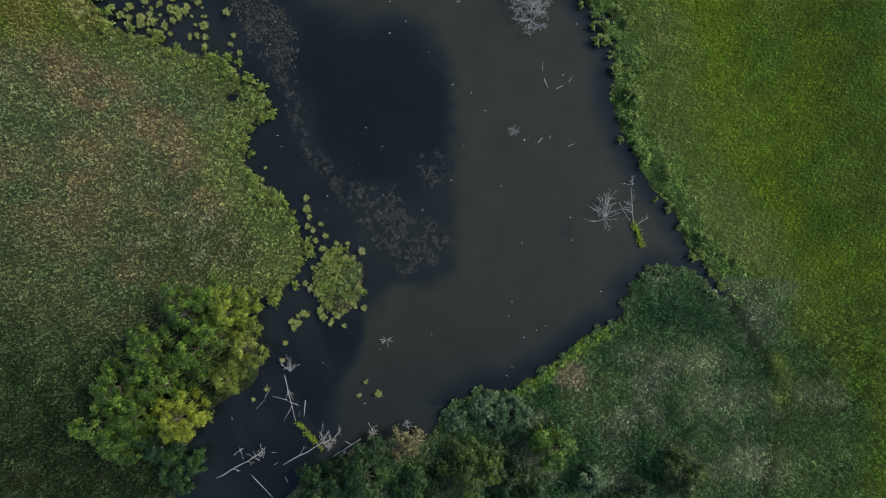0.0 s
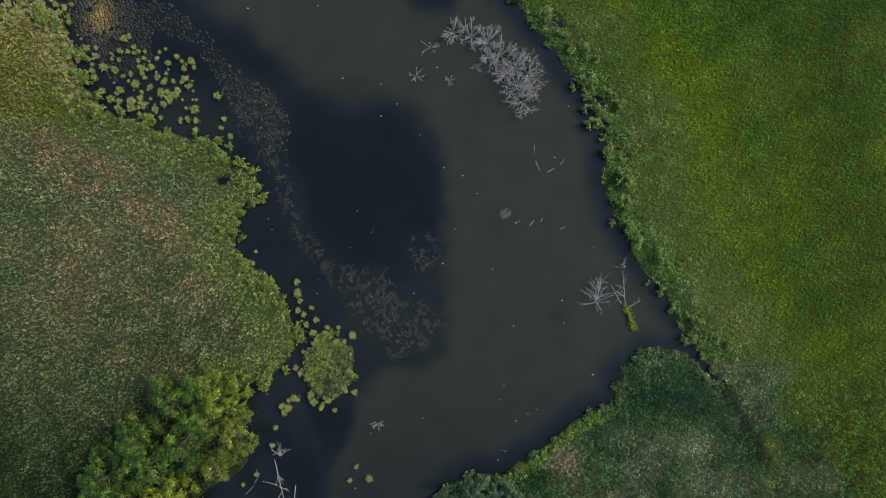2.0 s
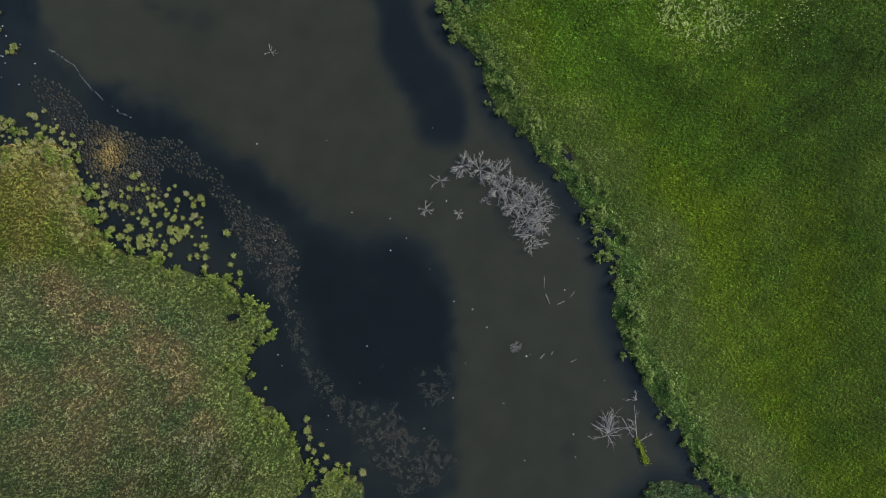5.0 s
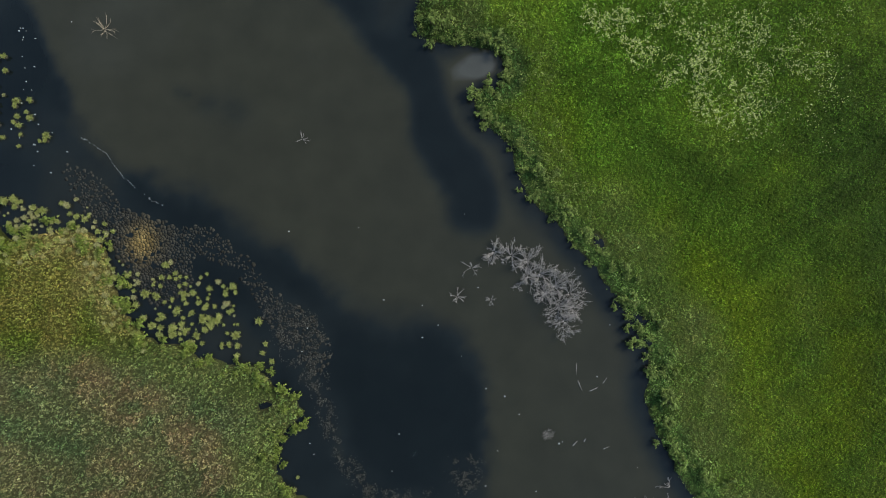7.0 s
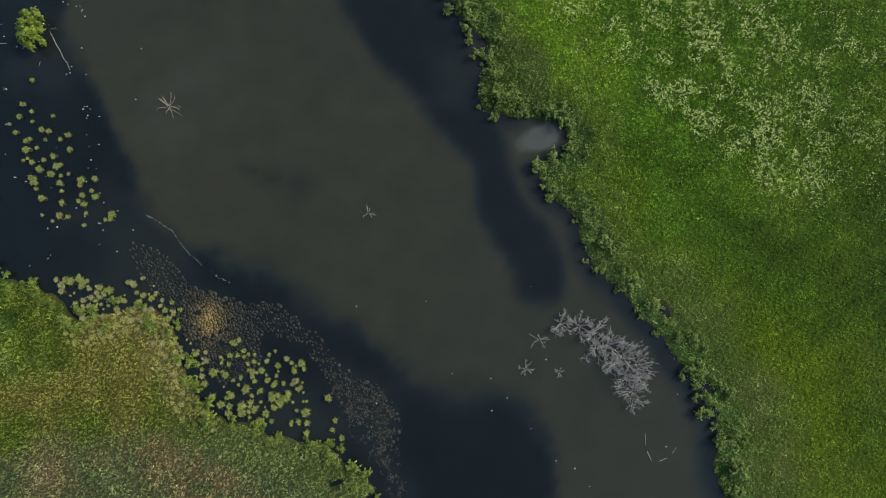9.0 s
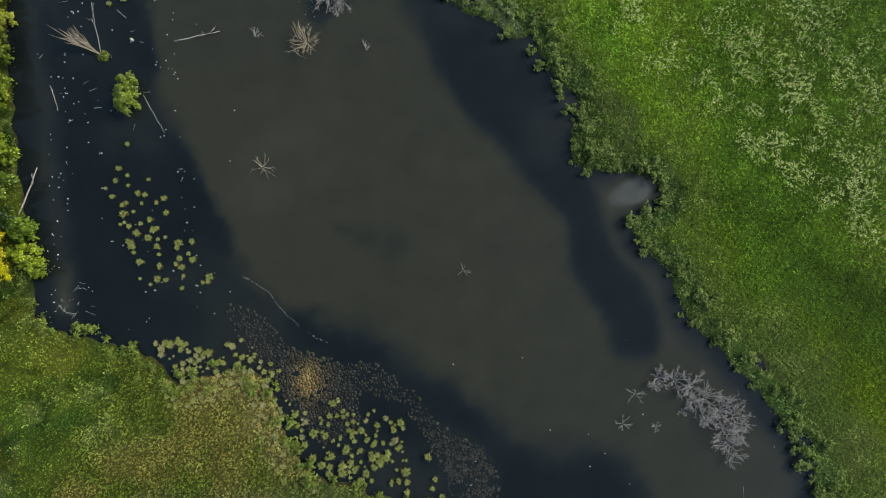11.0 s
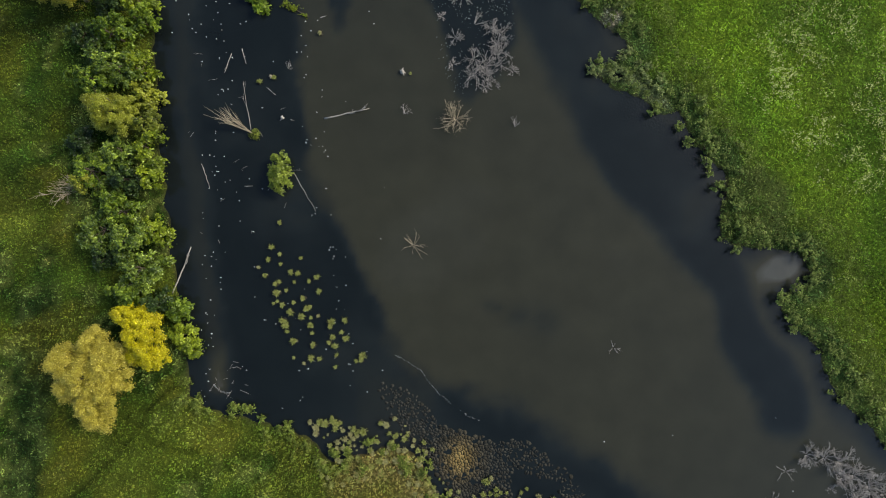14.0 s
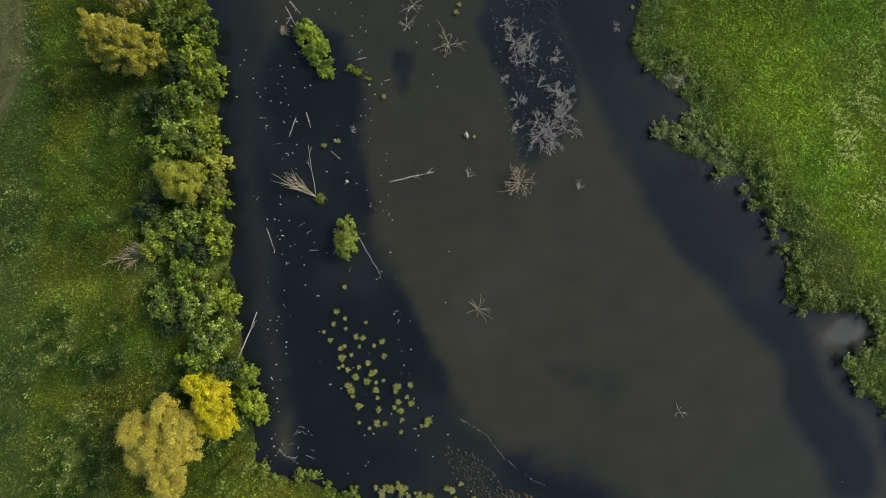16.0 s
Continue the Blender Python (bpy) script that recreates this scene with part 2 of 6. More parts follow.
    for px, py, pa, pb, pk in ((37.2, -15.4, 4.5, 2.6, 0.5), (40.5, -20.5, 6, 3.2, 0.45), (28, -14.5, 3.2, 1.6, 0.3), (44, -29, 6, 3, 0.3), (25.5, -24, 3, 2.4, 0.25)):
        spit = mix(spit, lin(134, 142, 104), smooth(1.4, 0.2, np.hypot((x - px) / pa, (y - py) / pb) + 0.9 * (fnoise(x, y, 3, 66) - 0.5))[:, None] * pk)
    for px, py, pa, pb, pk in ((35, -8.6, 5, 2.6, 0.7), (40.5, -9.5, 3.5, 2.2, 0.7), (24, -28, 8, 3.5, 0.75), (9, -25, 6, 3, 0.6), (45.5, -14, 2.4, 5, 0.6), (32, -30, 5, 4, 0.6)):
        spit = mix(spit, mix(lin(36, 62, 38), lin(62, 86, 52), n3), smooth(1.3, 0.4, np.hypot((x - px) / pa, (y - py) / pb) + 0.8 * (fnoise(x, y, 2.5, 68) - 0.5))[:, None] * pk)
    spit = mix(spit, lin(132, 150, 66), smooth(1.5, 0.5, line_distance(x, y, np.array([(47.6, -14.5), (48.8, -17.5), (48.4, -20.5)])) + 0.7 * (fnoise(x, y, 1.5, 70) - 0.5))[:, None] * 0.7)
    spit = mix(spit, lin(150, 132, 104), smooth(2.6, 0.8, np.hypot((x - 19.4) * 0.8, y + 17.5) + 1.6 * (fnoise(x, y, 2, 58) - 0.5))[:, None] * 0.75)
    spit = spit * (1 - 0.55 * smooth(1.1, 0.3, line_distance(x, y, rounded([(42.1, -8.1), (44.1, -12), (48.9, -19.9), (47.9, -24.3), (46.1, -32.7)])) + 0.8 * (fnoise(x, y, 2, 62) - 0.5)))[:, None]
    spit = mix(spit, lin(112, 136, 46), (smooth(2.2, 0.8, ds) * smooth(10, 14, x) * smooth(27, 24, x))[:, None] * 0.8)
    # rough grass behind the western trees
    back = mix(lin(90, 113, 40), lin(118, 130, 50), smooth(0.35, 0.7, n1))
    back = mix(back, lin(70, 100, 38), smooth(0.5, 0.75, n2) * 0.8)
    rows = fnoise(x * 0.25 + y * 0.1, x * 0.5 - y * 1.1, 1.6, 47)[:, None]
    back = back * (0.66 + 0.56 * rows) * (0.42 + 1.15 * fnoise(x, y, 3.5, 49)[:, None])
    rank_ = weedy(x, y)[:, None]
    back = mix(back * lin(235, 240, 225), mix(lin(50, 76, 26), lin(122, 136, 68), smooth(0.42, 0.64, n3)), rank_ * 0.85)
    strip = (smooth(3.4, 1.6, np.abs(x + 100.2 - 0.05 * (y - 54)) + 1.5 * (fnoise(x, y, 3, 142) - 0.5)) * smooth(66, 62, y))[:, None]
    back = mix(back, mix(lin(40, 62, 26), lin(78, 98, 48), smooth(0.42, 0.66, n3)), strip * 0.85)
    bright = smooth(1.3, 0.3, np.hypot((x + 80) / 9, (y - 44) / 7) + 0.8 * (fnoise(x, y, 4, 156) - 0.5))[:, None]
    back = mix(back, mix(lin(108, 130, 34), lin(130, 140, 52), n2), bright * 0.7)
    straw_ = smooth(0.55, 0.72, fnoise(x, y, 7, 144))[:, None]
    back = mix(back, lin(126, 126, 40), straw_ * 0.4)
    back = back * (1 - 0.55 * smooth(0.5, 0.12, trails(x, y)))[:, None]
    nearest = np.argmin(np.stack([dw, dn, ds, de]), axis=0)
    col = np.where((nearest == 0)[:, None], west, np.where((nearest == 1)[:, None], back, np.where((nearest == 2)[:, None], spit, east)))
    # blends where two covers meet inland
    k = smooth(-4, 3, x - 51.5 - 8.5 * smooth(-7, -24, y) + 5 * (fnoise(x, y, 6, 51) - 0.5))[:, None]
    rough = mix(spit, lin(84, 102, 48), smooth(44, 50, x)[:, None] * 0.45)
    low = (y < -4) & (x > 25)
    col = np.where((low & (nearest >= 2) & (d > 0))[:, None], mix(rough, mix(meadow, rank, 0.2), k), col)
    k = (smooth(-60, -70, x + 4 * (n1[:, 0] - 0.5)) * smooth(30, 36, y))[:, None]
    col = np.where((nearest == 0)[:, None], mix(col, back, k), col)
    # worn wheel track at the far west
    away = track(x, y)
    lane = (smooth(3.4, 1.8, away + 0.8 * (fnoise(x, y, 3, 148) - 0.5)) * (x < -100))[:, None]
    col = mix(col, mix(lin(92, 108, 60), lin(108, 120, 70), n2), lane * 0.9)
    col = mix(col, lin(150, 132, 98), (smooth(0.55, 0.15, np.abs(away - 0.85)) * (x < -100) * (0.4 + 0.6 * fnoise(x, y, 2, 149)))[:, None] * 0.7)
    col = mix(col, lin(80, 104, 52), (smooth(-107.5, -110.5, x + 2 * (fnoise(x, y, 4, 150) - 0.5)) * (1 - lane[:, 0]))[:, None] * 0.65)
    return col * (0.82 + 0.36 * n3)


# ---------------------------------------------------------------- materials
def material(name):
    m = bpy.data.materials.new(name)
    m.use_nodes = True
    return m, m.node_tree, m.node_tree.nodes["Principled BSDF"]


def add(nt, kind, **values):
    node = nt.nodes.new(kind)
    for k, v in values.items():
        node.inputs[k].default_value = v
    return node


def noise_node(nt, scale, detail=4.0):
    co = nt.nodes.new("ShaderNodeTexCoord")
    n = add(nt, "ShaderNodeTexNoise", Scale=scale, Detail=detail)
    nt.links.new(co.outputs["Object"], n.inputs["Vector"])
    return n


def ramp(nt, source, lo, hi):
    r = nt.nodes.new("ShaderNodeMapRange")
    r.inputs["From Min"].default_value, r.inputs["From Max"].default_value = 0.3, 0.7
    r.inputs["To Min"].default_value, r.inputs["To Max"].default_value = lo, hi
    nt.links.new(source, r.inputs["Value"])
    return r.outputs["Result"]


def scaled(nt, color, factor):
    v = nt.nodes.new("ShaderNodeVectorMath")
    v.operation = "SCALE"
    nt.links.new(color, v.inputs[0])
    nt.links.new(factor, v.inputs["Scale"])
    return v.outputs["Vector"]


def bump(nt, bsdf, height, strength, distance):
    b = add(nt, "ShaderNodeBump", Strength=strength, Distance=distance)
    nt.links.new(height, b.inputs["Height"])
    nt.links.new(b.outputs["Normal"], bsdf.inputs["Normal"])


def tint_material(name, rough, scale, lo, hi, through_light=0.0, gain=1.0):
    """Plants and soil whose colour is carried by the mesh, with grain on top."""
    m, nt, p = material(name)
    at = nt.nodes.new("ShaderNodeAttribute")
    at.attribute_name = "tint"
    n = noise_node(nt, scale)
    out = scaled(nt, at.outputs["Color"], ramp(nt, n.outputs["Fac"], lo * gain, hi * gain))
    nt.links.new(out, p.inputs["Base Color"])
    p.inputs["Roughness"].default_value = rough
    p.inputs["Specular IOR Level"].default_value = 0.08
    if through_light:
        tr = nt.nodes.new("ShaderNodeBsdfTranslucent")
        nt.links.new(out, tr.inputs["Color"])
        mx = nt.nodes.new("ShaderNodeMixShader")
        mx.inputs["Fac"].default_value = through_light
        nt.links.new(p.outputs["BSDF"], mx.inputs[1])
        nt.links.new(tr.outputs["BSDF"], mx.inputs[2])
        nt.links.new(mx.outputs["Shader"], nt.nodes["Material Output"].inputs["Surface"])
    return m, nt, p, n


mat_soil, nt, p, n = tint_material("soil_and_thatch", 0.9, 3.0, 0.55, 1.0)
n2 = noise_node(nt, 9.0, 6.0)
bump(nt, p, n2.outputs["Fac"], 0.7, 0.25)
mat_leaf = tint_material("green_blades", 0.7, 1.2, 0.8, 1.2, 0.2)[0]


mat_crown, nt, p, n = tint_material("tree_leaves", 0.36, 1.5, 0.8, 1.25, 0.22)
p.inputs["Specular IOR Level"].default_value = 0.3


def plain_material(name, color, color2, rough, scale, bump_size=0.02, random_gain=0.0):
    m, nt, p = material(name)
    n = noise_node(nt, scale, 6.0)
    mx = nt.nodes.new("ShaderNodeMix")
    mx.data_type = "RGBA"
    mx.inputs["A"].default_value, mx.inputs["B"].default_value = (*color, 1), (*color2, 1)
    nt.links.new(ramp(nt, n.outputs["Fac"], 0.0, 1.0), mx.inputs["Factor"])
    out = mx.outputs["Result"]
    if random_gain:
        info = nt.nodes.new("ShaderNodeObjectInfo")
        r = nt.nodes.new("ShaderNodeMapRange")
        r.inputs["To Min"].default_value, r.inputs["To Max"].default_value = 1 - random_gain, 1 + random_gain
        nt.links.new(info.outputs["Random"], r.inputs["Value"])
        out = scaled(nt, out, r.outputs["Result"])
    nt.links.new(out, p.inputs["Base Color"])
    p.inputs["Roughness"].default_value = rough
    bump(nt, p, n.outputs["Fac"], 0.6, bump_size)
    return m


mat_dead = plain_material("bleached_dead_wood", lin(184, 178, 170), lin(136, 130, 124), 0.8, 7.0)
mat_dead_warm = plain_material("straw_dead_wood", lin(190, 177, 148), lin(146, 132, 108), 0.8, 7.0)
mat_log = plain_material("pale_log_wood", lin(178, 172, 162), lin(128, 122, 114), 0.75, 5.0)
mat_bark = plain_material("grey_bark", lin(92, 82, 68), lin(60, 52, 42), 0.9, 5.0)
mat_birch = plain_material("white_birch_bark", lin(214, 208, 196), lin(120, 112, 100), 0.7, 3.0)
mat_peat = plain_material("peat", lin(56, 52, 36), lin(32, 32, 26), 0.95, 6.0, 0.05)
mat_chip = plain_material("pale_chips", lin(226, 226, 220), lin(160, 160, 152), 0.7, 2.0)
mat_foam = plain_material("dried_foam", lin(150, 153, 150), lin(100, 104, 104), 0.8, 9.0)

# pond water: silty in the middle, clear and dark over the deep parts, bank shade painted in
mat_water, nt, p = material("pond_water")
at = nt.nodes.new("ShaderNodeAttribute")
at.attribute_name = "silt_and_shading"
mx = nt.nodes.new("ShaderNodeValToRGB")
stops = mx.color_ramp.elements
stops[0].position, stops[0].color = 0.0, (0.0058, 0.0086, 0.0089, 1)
stops[1].position, stops[1].color = 0.72, (0.0308, 0.0312, 0.0204, 1)
middle = stops.new(0.256)
middle.color = (0.0106, 0.0143, 0.0142, 1)
pale = stops.new(1.0)
pale.color = (0.0660, 0.0690, 0.0610, 1)
nt.links.new(at.outputs["Fac"], mx.inputs["Fac"])
n = noise_node(nt, 0.25, 5.0)
nt.links.new(scaled(nt, mx.outputs["Color"], ramp(nt, n.outputs["Fac"], 0.9, 1.1)), p.inputs["Base Color"])
p.inputs["Roughness"].default_value = 0.04
p.inputs["IOR"].default_value = 1.33
n = noise_node(nt, 2.2, 3.0)
wave = noise_node(nt, 3.2, 2.0)
at2 = nt.nodes.new("ShaderNodeAttribute")
at2.attribute_name = "ripple"
mul = nt.nodes.new("ShaderNodeMath")
mul.operation = "MULTIPLY_ADD"
nt.links.new(wave.outputs["Fac"], mul.inputs[0])
nt.links.new(at2.outputs["Fac"], mul.inputs[1])
calm = nt.nodes.new("ShaderNodeMath")
calm.operation = "MULTIPLY"
calm.inputs[1].default_value = 0.012
nt.links.new(n.outputs["Fac"], calm.inputs[0])
nt.links.new(calm.outputs["Value"], mul.inputs[2])
bump(nt, p, mul.outputs["Value"], 0.6, 0.065)


# ---------------------------------------------------------------- mesh tools
def mesh_from(name, verts, faces_flat, sizes, mat, tint=None):
    """A mesh from arrays: corner indices in one row and the corner count of each face."""
    me = bpy.data.meshes.new(name)
    verts = np.asarray(verts, np.float32)
    sizes = np.asarray(sizes, np.int32)
    me.vertices.add(len(verts))
    me.vertices.foreach_set("co", verts.ravel())
    me.loops.add(int(sizes.sum()))
    me.loops.foreach_set("vertex_index", np.asarray(faces_flat, np.int32).ravel())
    me.polygons.add(len(sizes))
    me.polygons.foreach_set("loop_start", np.concatenate([[0], np.cumsum(sizes)[:-1]]).astype(np.int32))
    if tint is not None:
        a = me.attributes.new("tint", "FLOAT_COLOR", "POINT")
        a.data.foreach_set("color", np.hstack([tint, np.ones((len(tint), 1))]).astype(np.float32).ravel())
    me.update(calc_edges=True)
    me.validate()
    if mat:
        me.materials.append(mat)
    return me


def part(name, mesh, parent, label=""):
    ob = new(name, mesh)
    ob.parent = parent
    return tagged(ob, label) if label else ob


def leaf_arrays(P, size, aspect, lift, rgb, axis=None, fold=0.25):
    """Rhombic leaves at P: lift is how far they tilt from level (radians). Returns verts, corner indices, sizes, tint."""
    n = len(P)
    az = rng.uniform(0, 2 * np.pi, n)
    tilt = rng.uniform(0, 1, n) * lift
    d = np.stack([np.cos(az) * np.cos(tilt), np.sin(az) * np.cos(tilt), np.sin(tilt)], 1)
    if axis is not None:
        face = axis / (np.linalg.norm(axis, axis=1)[:, None] + 1e-9) + rng.normal(0, 0.38, (n, 3)) + [0, 0, 0.25]
        d = np.cross(face, rng.normal(0, 1, (n, 3)))
        d /= np.linalg.norm(d, axis=1)[:, None] + 1e-9
    side = np.cross(d, face if axis is not None else rng.normal(0, 0.45, (n, 3)) + [0, 0, 1])
    side /= np.linalg.norm(side, axis=1)[:, None] + 1e-9
    up = np.cross(side, d)
    L, Wd = (size * 0.5)[:, None], (size * 0.5 * aspect)[:, None]
    a = P - d * L
    b = P + side * Wd + up * Wd * fold
    c = P + d * L - up * L * fold
    e = P - side * Wd + up * Wd * fold
    V = np.stack([a, b, c, e], 1).reshape(-1, 3)
    return V, np.arange(4 * n), np.full(n, 4), np.repeat(rgb, 4, axis=0)


def spray_points(centres, sizes, tones, r, sprays, leaves, outward=0.5, droop=0.3, fuzz=0.11):
    """Leaves set along short twigs that fan out of each clump: places, facing, tones."""
    n = len(centres)
    v = r.normal(0, 1, (n, sprays, 3))
    v[..., 2] = np.abs(v[..., 2]) * 0.75
    flat = centres * [1, 1, 0]
    v += (outward * flat / (np.linalg.norm(flat, axis=1)[:, None] + 0.6))[:, None, :]
    v /= np.linalg.norm(v, axis=2)[..., None]
    length = sizes[:, None] * r.uniform(0.55, 1.3, (n, sprays))
    t = np.linspace(0.15, 1.0, leaves)[None, None, :] + r.uniform(-0.04, 0.04, (n, sprays, leaves))
    P = centres[:, None, None, :] + v[:, :, None, :] * (length[..., None] * t)[..., None]
    P[..., 2] -= droop * length[..., None] * t * t
    P += r.normal(0, 1, P.shape) * (fuzz * sizes[:, None, None] * (1.35 - 0.7 * t))[..., None]
    face = np.broadcast_to(v[:, :, None, :] * 0.55 + np.array([0, 0, 0.8]), P.shape)
    # tone rises to paler young tips and puts inner shade into the leaf colour
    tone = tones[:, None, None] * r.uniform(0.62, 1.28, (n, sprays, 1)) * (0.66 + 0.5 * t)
    return P.reshape(-1, 3), face.reshape(-1, 3), np.broadcast_to(tone, P.shape[:3]).reshape(-1)


def leaf_mesh(name, P, size, aspect, lift, rgb, mat=None, axis=None):
    V, F, S, T = leaf_arrays(P, size, aspect, lift, rgb, axis)
    return mesh_from(name, V, F, S, mat or mat_leaf, T)


def tube_arrays(points, radii, sides=5):
    """A tapered tube along a line of points."""
    pts = np.asarray(points, float)
    n = len(pts)
    t = np.empty_like(pts)
    t[1:-1], t[0], t[-1] = pts[2:] - pts[:-2], pts[1] - pts[0], pts[-1] - pts[-2]
    t /= np.sqrt((t * t).sum(1))[:, None] + 1e-9
    u = np.stack([t[:, 1] * 0.93 - t[:, 2] * 0.17, t[:, 2] * 0.31 - t[:, 0] * 0.93, t[:, 0] * 0.17 - t[:, 1] * 0.31], 1)
    u /= np.sqrt((u * u).sum(1))[:, None] + 1e-9
    v = np.stack([t[:, 1] * u[:, 2] - t[:, 2] * u[:, 1], t[:, 2] * u[:, 0] - t[:, 0] * u[:, 2], t[:, 0] * u[:, 1] - t[:, 1] * u[:, 0]], 1)
    a = 2 * np.pi * np.arange(sides) / sides
    ring = u[:, None, :] * np.cos(a)[None, :, None] + v[:, None, :] * np.sin(a)[None, :, None]
    V = (pts[:, None, :] + ring * np.asarray(radii, float)[:, None, None]).reshape(-1, 3)
    i, k = np.meshgrid(np.arange(n - 1), np.arange(sides), indexing="ij")
    j = (k + 1) % sides
    F = np.stack([i * sides + k, i * sides + j, (i + 1) * sides + j, (i + 1) * sides + k], -1).ravel()
    F = np.concatenate([F, np.arange(sides)[::-1], np.arange((n - 1) * sides, n * sides)])
    return V, F, np.concatenate([np.full((n - 1) * sides, 4), [sides, sides]])


def join_arrays(items):
    V, F, S, base = [], [], [], 0
    for v, f, s in items:
        V.append(v)
        F.append(np.asarray(f) + base)
        S.append(np.asarray(s))
        base += len(v)
    return np.vstack(V), np.concatenate(F), np.concatenate(S)


def bent(start, direction, length, r, steps=5, wander=0.18, sag=0.0):
    """A crooked limb: points and radii."""
    p, d = np.array(start, float), np.array(direction, float)
    d /= np.linalg.norm(d)
    pts = [p.copy()]
    for i in range(steps):
        d = d + r.normal(0, wander, 3) - np.array([0, 0, sag])
        d /= np.linalg.norm(d)
        p = p + d * length / steps
        pts.append(p.copy())
    return np.array(pts), d


def branch_system(start, direction, length, radius, r, level=2, kids=4, wander=0.2, sag=0.0, spread=0.9, floor=None):
    """A limb with side branches and twigs, as tubes."""
    pts, _ = bent(start, direction, length, r, 5, wander, sag)
    if floor is not None:
        pts[:, 2] = np.maximum(pts[:, 2], floor)
    radii = radius * np.linspace(1, 0.35, len(pts))
    out = [tube_arrays(pts, radii, 5 if radius > 0.06 else 4)]
    if level:
        for k in range(kids):
            t = r.uniform(0.3, 0.98)
            i = min(int(t * 5), 4)
            q = pts[i] + (pts[i + 1] - pts[i]) * (t * 5 - i)
            d = pts[i + 1] - pts[i]
            d = d / (np.linalg.norm(d) + 1e-9) + r.normal(0, spread * 0.6, 3)
            out += branch_system(q, d, length * r.uniform(0.3, 0.55), radius * 0.62, r, level - 1, kids, wander, sag, spread, floor)
    return out


# ---------------------------------------------------------------- ground and water
SEEN = np.array([(-63, -40), (66, -40), (66, 62), (30, 100), (12, 118), (-120, 118), (-120, 38), (-82, 28), (-76, 10), (-63, 8)], float)
def build_ground():
    def axis(lo, hi, step):
        mid = list(np.arange(lo, hi + 0.01, step))
        out, k = [], step
        far = hi
        while far < 2600:
            k *= 1.6
            far += k
            out.append(far)
        low, k, near = [], step, lo
        while near > -2600:
            k *= 1.6
            near -= k
            low.append(near)
        return np.array(low[::-1] + mid + out)
    xs, ys = axis(-126, 72, 0.9), axis(-52, 126, 0.9)
    X, Y = np.meshgrid(xs, ys)
    x, y = X.ravel(), Y.ravel()
    z = ground_z(x, y)
    nx, ny = len(xs), len(ys)
    i = (np.arange(ny - 1)[:, None] * nx + np.arange(nx - 1)[None, :]).ravel()
    F = np.stack([i, i + 1, i + nx + 1, i + nx], 1)
    d = raster(land, x, y)
    col = zone_color(x, y) * (0.62 + 0.25 * smooth(0, -12, depth_in(x, y, SEEN)))[:, None]
    bed = lin(58, 52, 40)[None, :]
    k = smooth(0.5, -0.3, d)[:, None]
    me = mesh_from("ground", np.stack([x, y, z], 1), F.ravel(), np.full(len(F), 4), mat_soil, col * (1 - k) + bed * k)
    me.polygons.foreach_set("use_smooth", np.ones(len(F), bool))
    tagged(new("ground", me), "green meadow and reed soil sloping to the pond", "ground", kind="structure")


DARK_WEST = [(-20, -50), (-15, -31), (-12.5, -23), (-10.5, -15.5), (-8.5, -10), (-5.5, -6.6), (-0.2, -4.9), (2.7, -1.5), (2.6, 10), (1.4, 19.2), (-0.9, 26.5), (-5.1, 29.6), (-12, 29.8),
             (-18, 31.4), (-22.4, 35.2), (-27, 39), (-31.6, 43.2), (-36.2, 46.8), (-41.5, 47.9), (-47.5, 50.6), (-52.6, 54.4), (-54.6, 59.4), (-58.2, 67),
             (-61.6, 74), (-64.3, 80.8), (-65.2, 88.6), (-65.9, 96.4), (-68.7, 105.9), (-71, 107.6), (-76, 108), (-78.6, 104.4), (-79.3, 96.5), (-78.2, 81), (-76.8, 68.8), (-74.6, 58.1), (-75.3, 50.5),
             (-72, 42), (-55, 35), (-40, 20), (-30, 0), (-34, -40)]
DARK_EAST = [(-3.1, 47.5), (-1.6, 43.6), (2.4, 43.4), (3.4, 47), (1.0, 53), (-2.5, 58), (-4.5, 64), (-6.5, 70), (-8, 76), (-13, 84), (-19, 91), (-25, 104), (-24, 116), (-39, 116), (-37.4, 107.3), (-33.8, 98.5),
             (-27.8, 85.8), (-22, 76.5), (-17.6, 72), (-13.5, 67), (-9, 62), (-8, 54.9), (-4.4, 49)]
DARK_SNAGS = [(-48.6, 114), (-47.8, 104.2), (-46.4, 96.3), (-44.2, 89.9), (-41, 89.1), (-37.8, 93.8), (-36.1, 100.1), (-38.3, 108), (-38, 114)]
DARK_POCKET = [(-60.4, 106), (-58.3, 105), (-59.4, 102), (-60.5, 99.4), (-61.3, 102.7)]


MATS = [[(-17.8, 12.6), (-14.8, 11.7), (-12.8, 8.8), (-9.2, 8), (-5, 7.9), (-3.6, 5), (-1.9, 3.4), (2.4, 1.4), (2.6, -0.2), (0.1, -3.5), (-4.4, -4.2), (-5.5, -1.9), (-8.4, -0.3), (-12.1, 4.9), (-14.8, 7.8), (-17.4, 10.4)],
        [(-2.4, 11.6), (-0.1, 12.9), (2.1, 11.3), (1.3, 7.3), (-1.3, 7.6)],
        [(-27.3, 33.7), (-21.9, 31.5), (-19.6, 29.3), (-18.7, 21.6), (-21.8, 21.6), (-24.8, 24.6), (-27.2, 29.9)],
        [(-21, 22.5), (-18.8, 21.4), (-16.8, 13), (-18.2, 12)]]
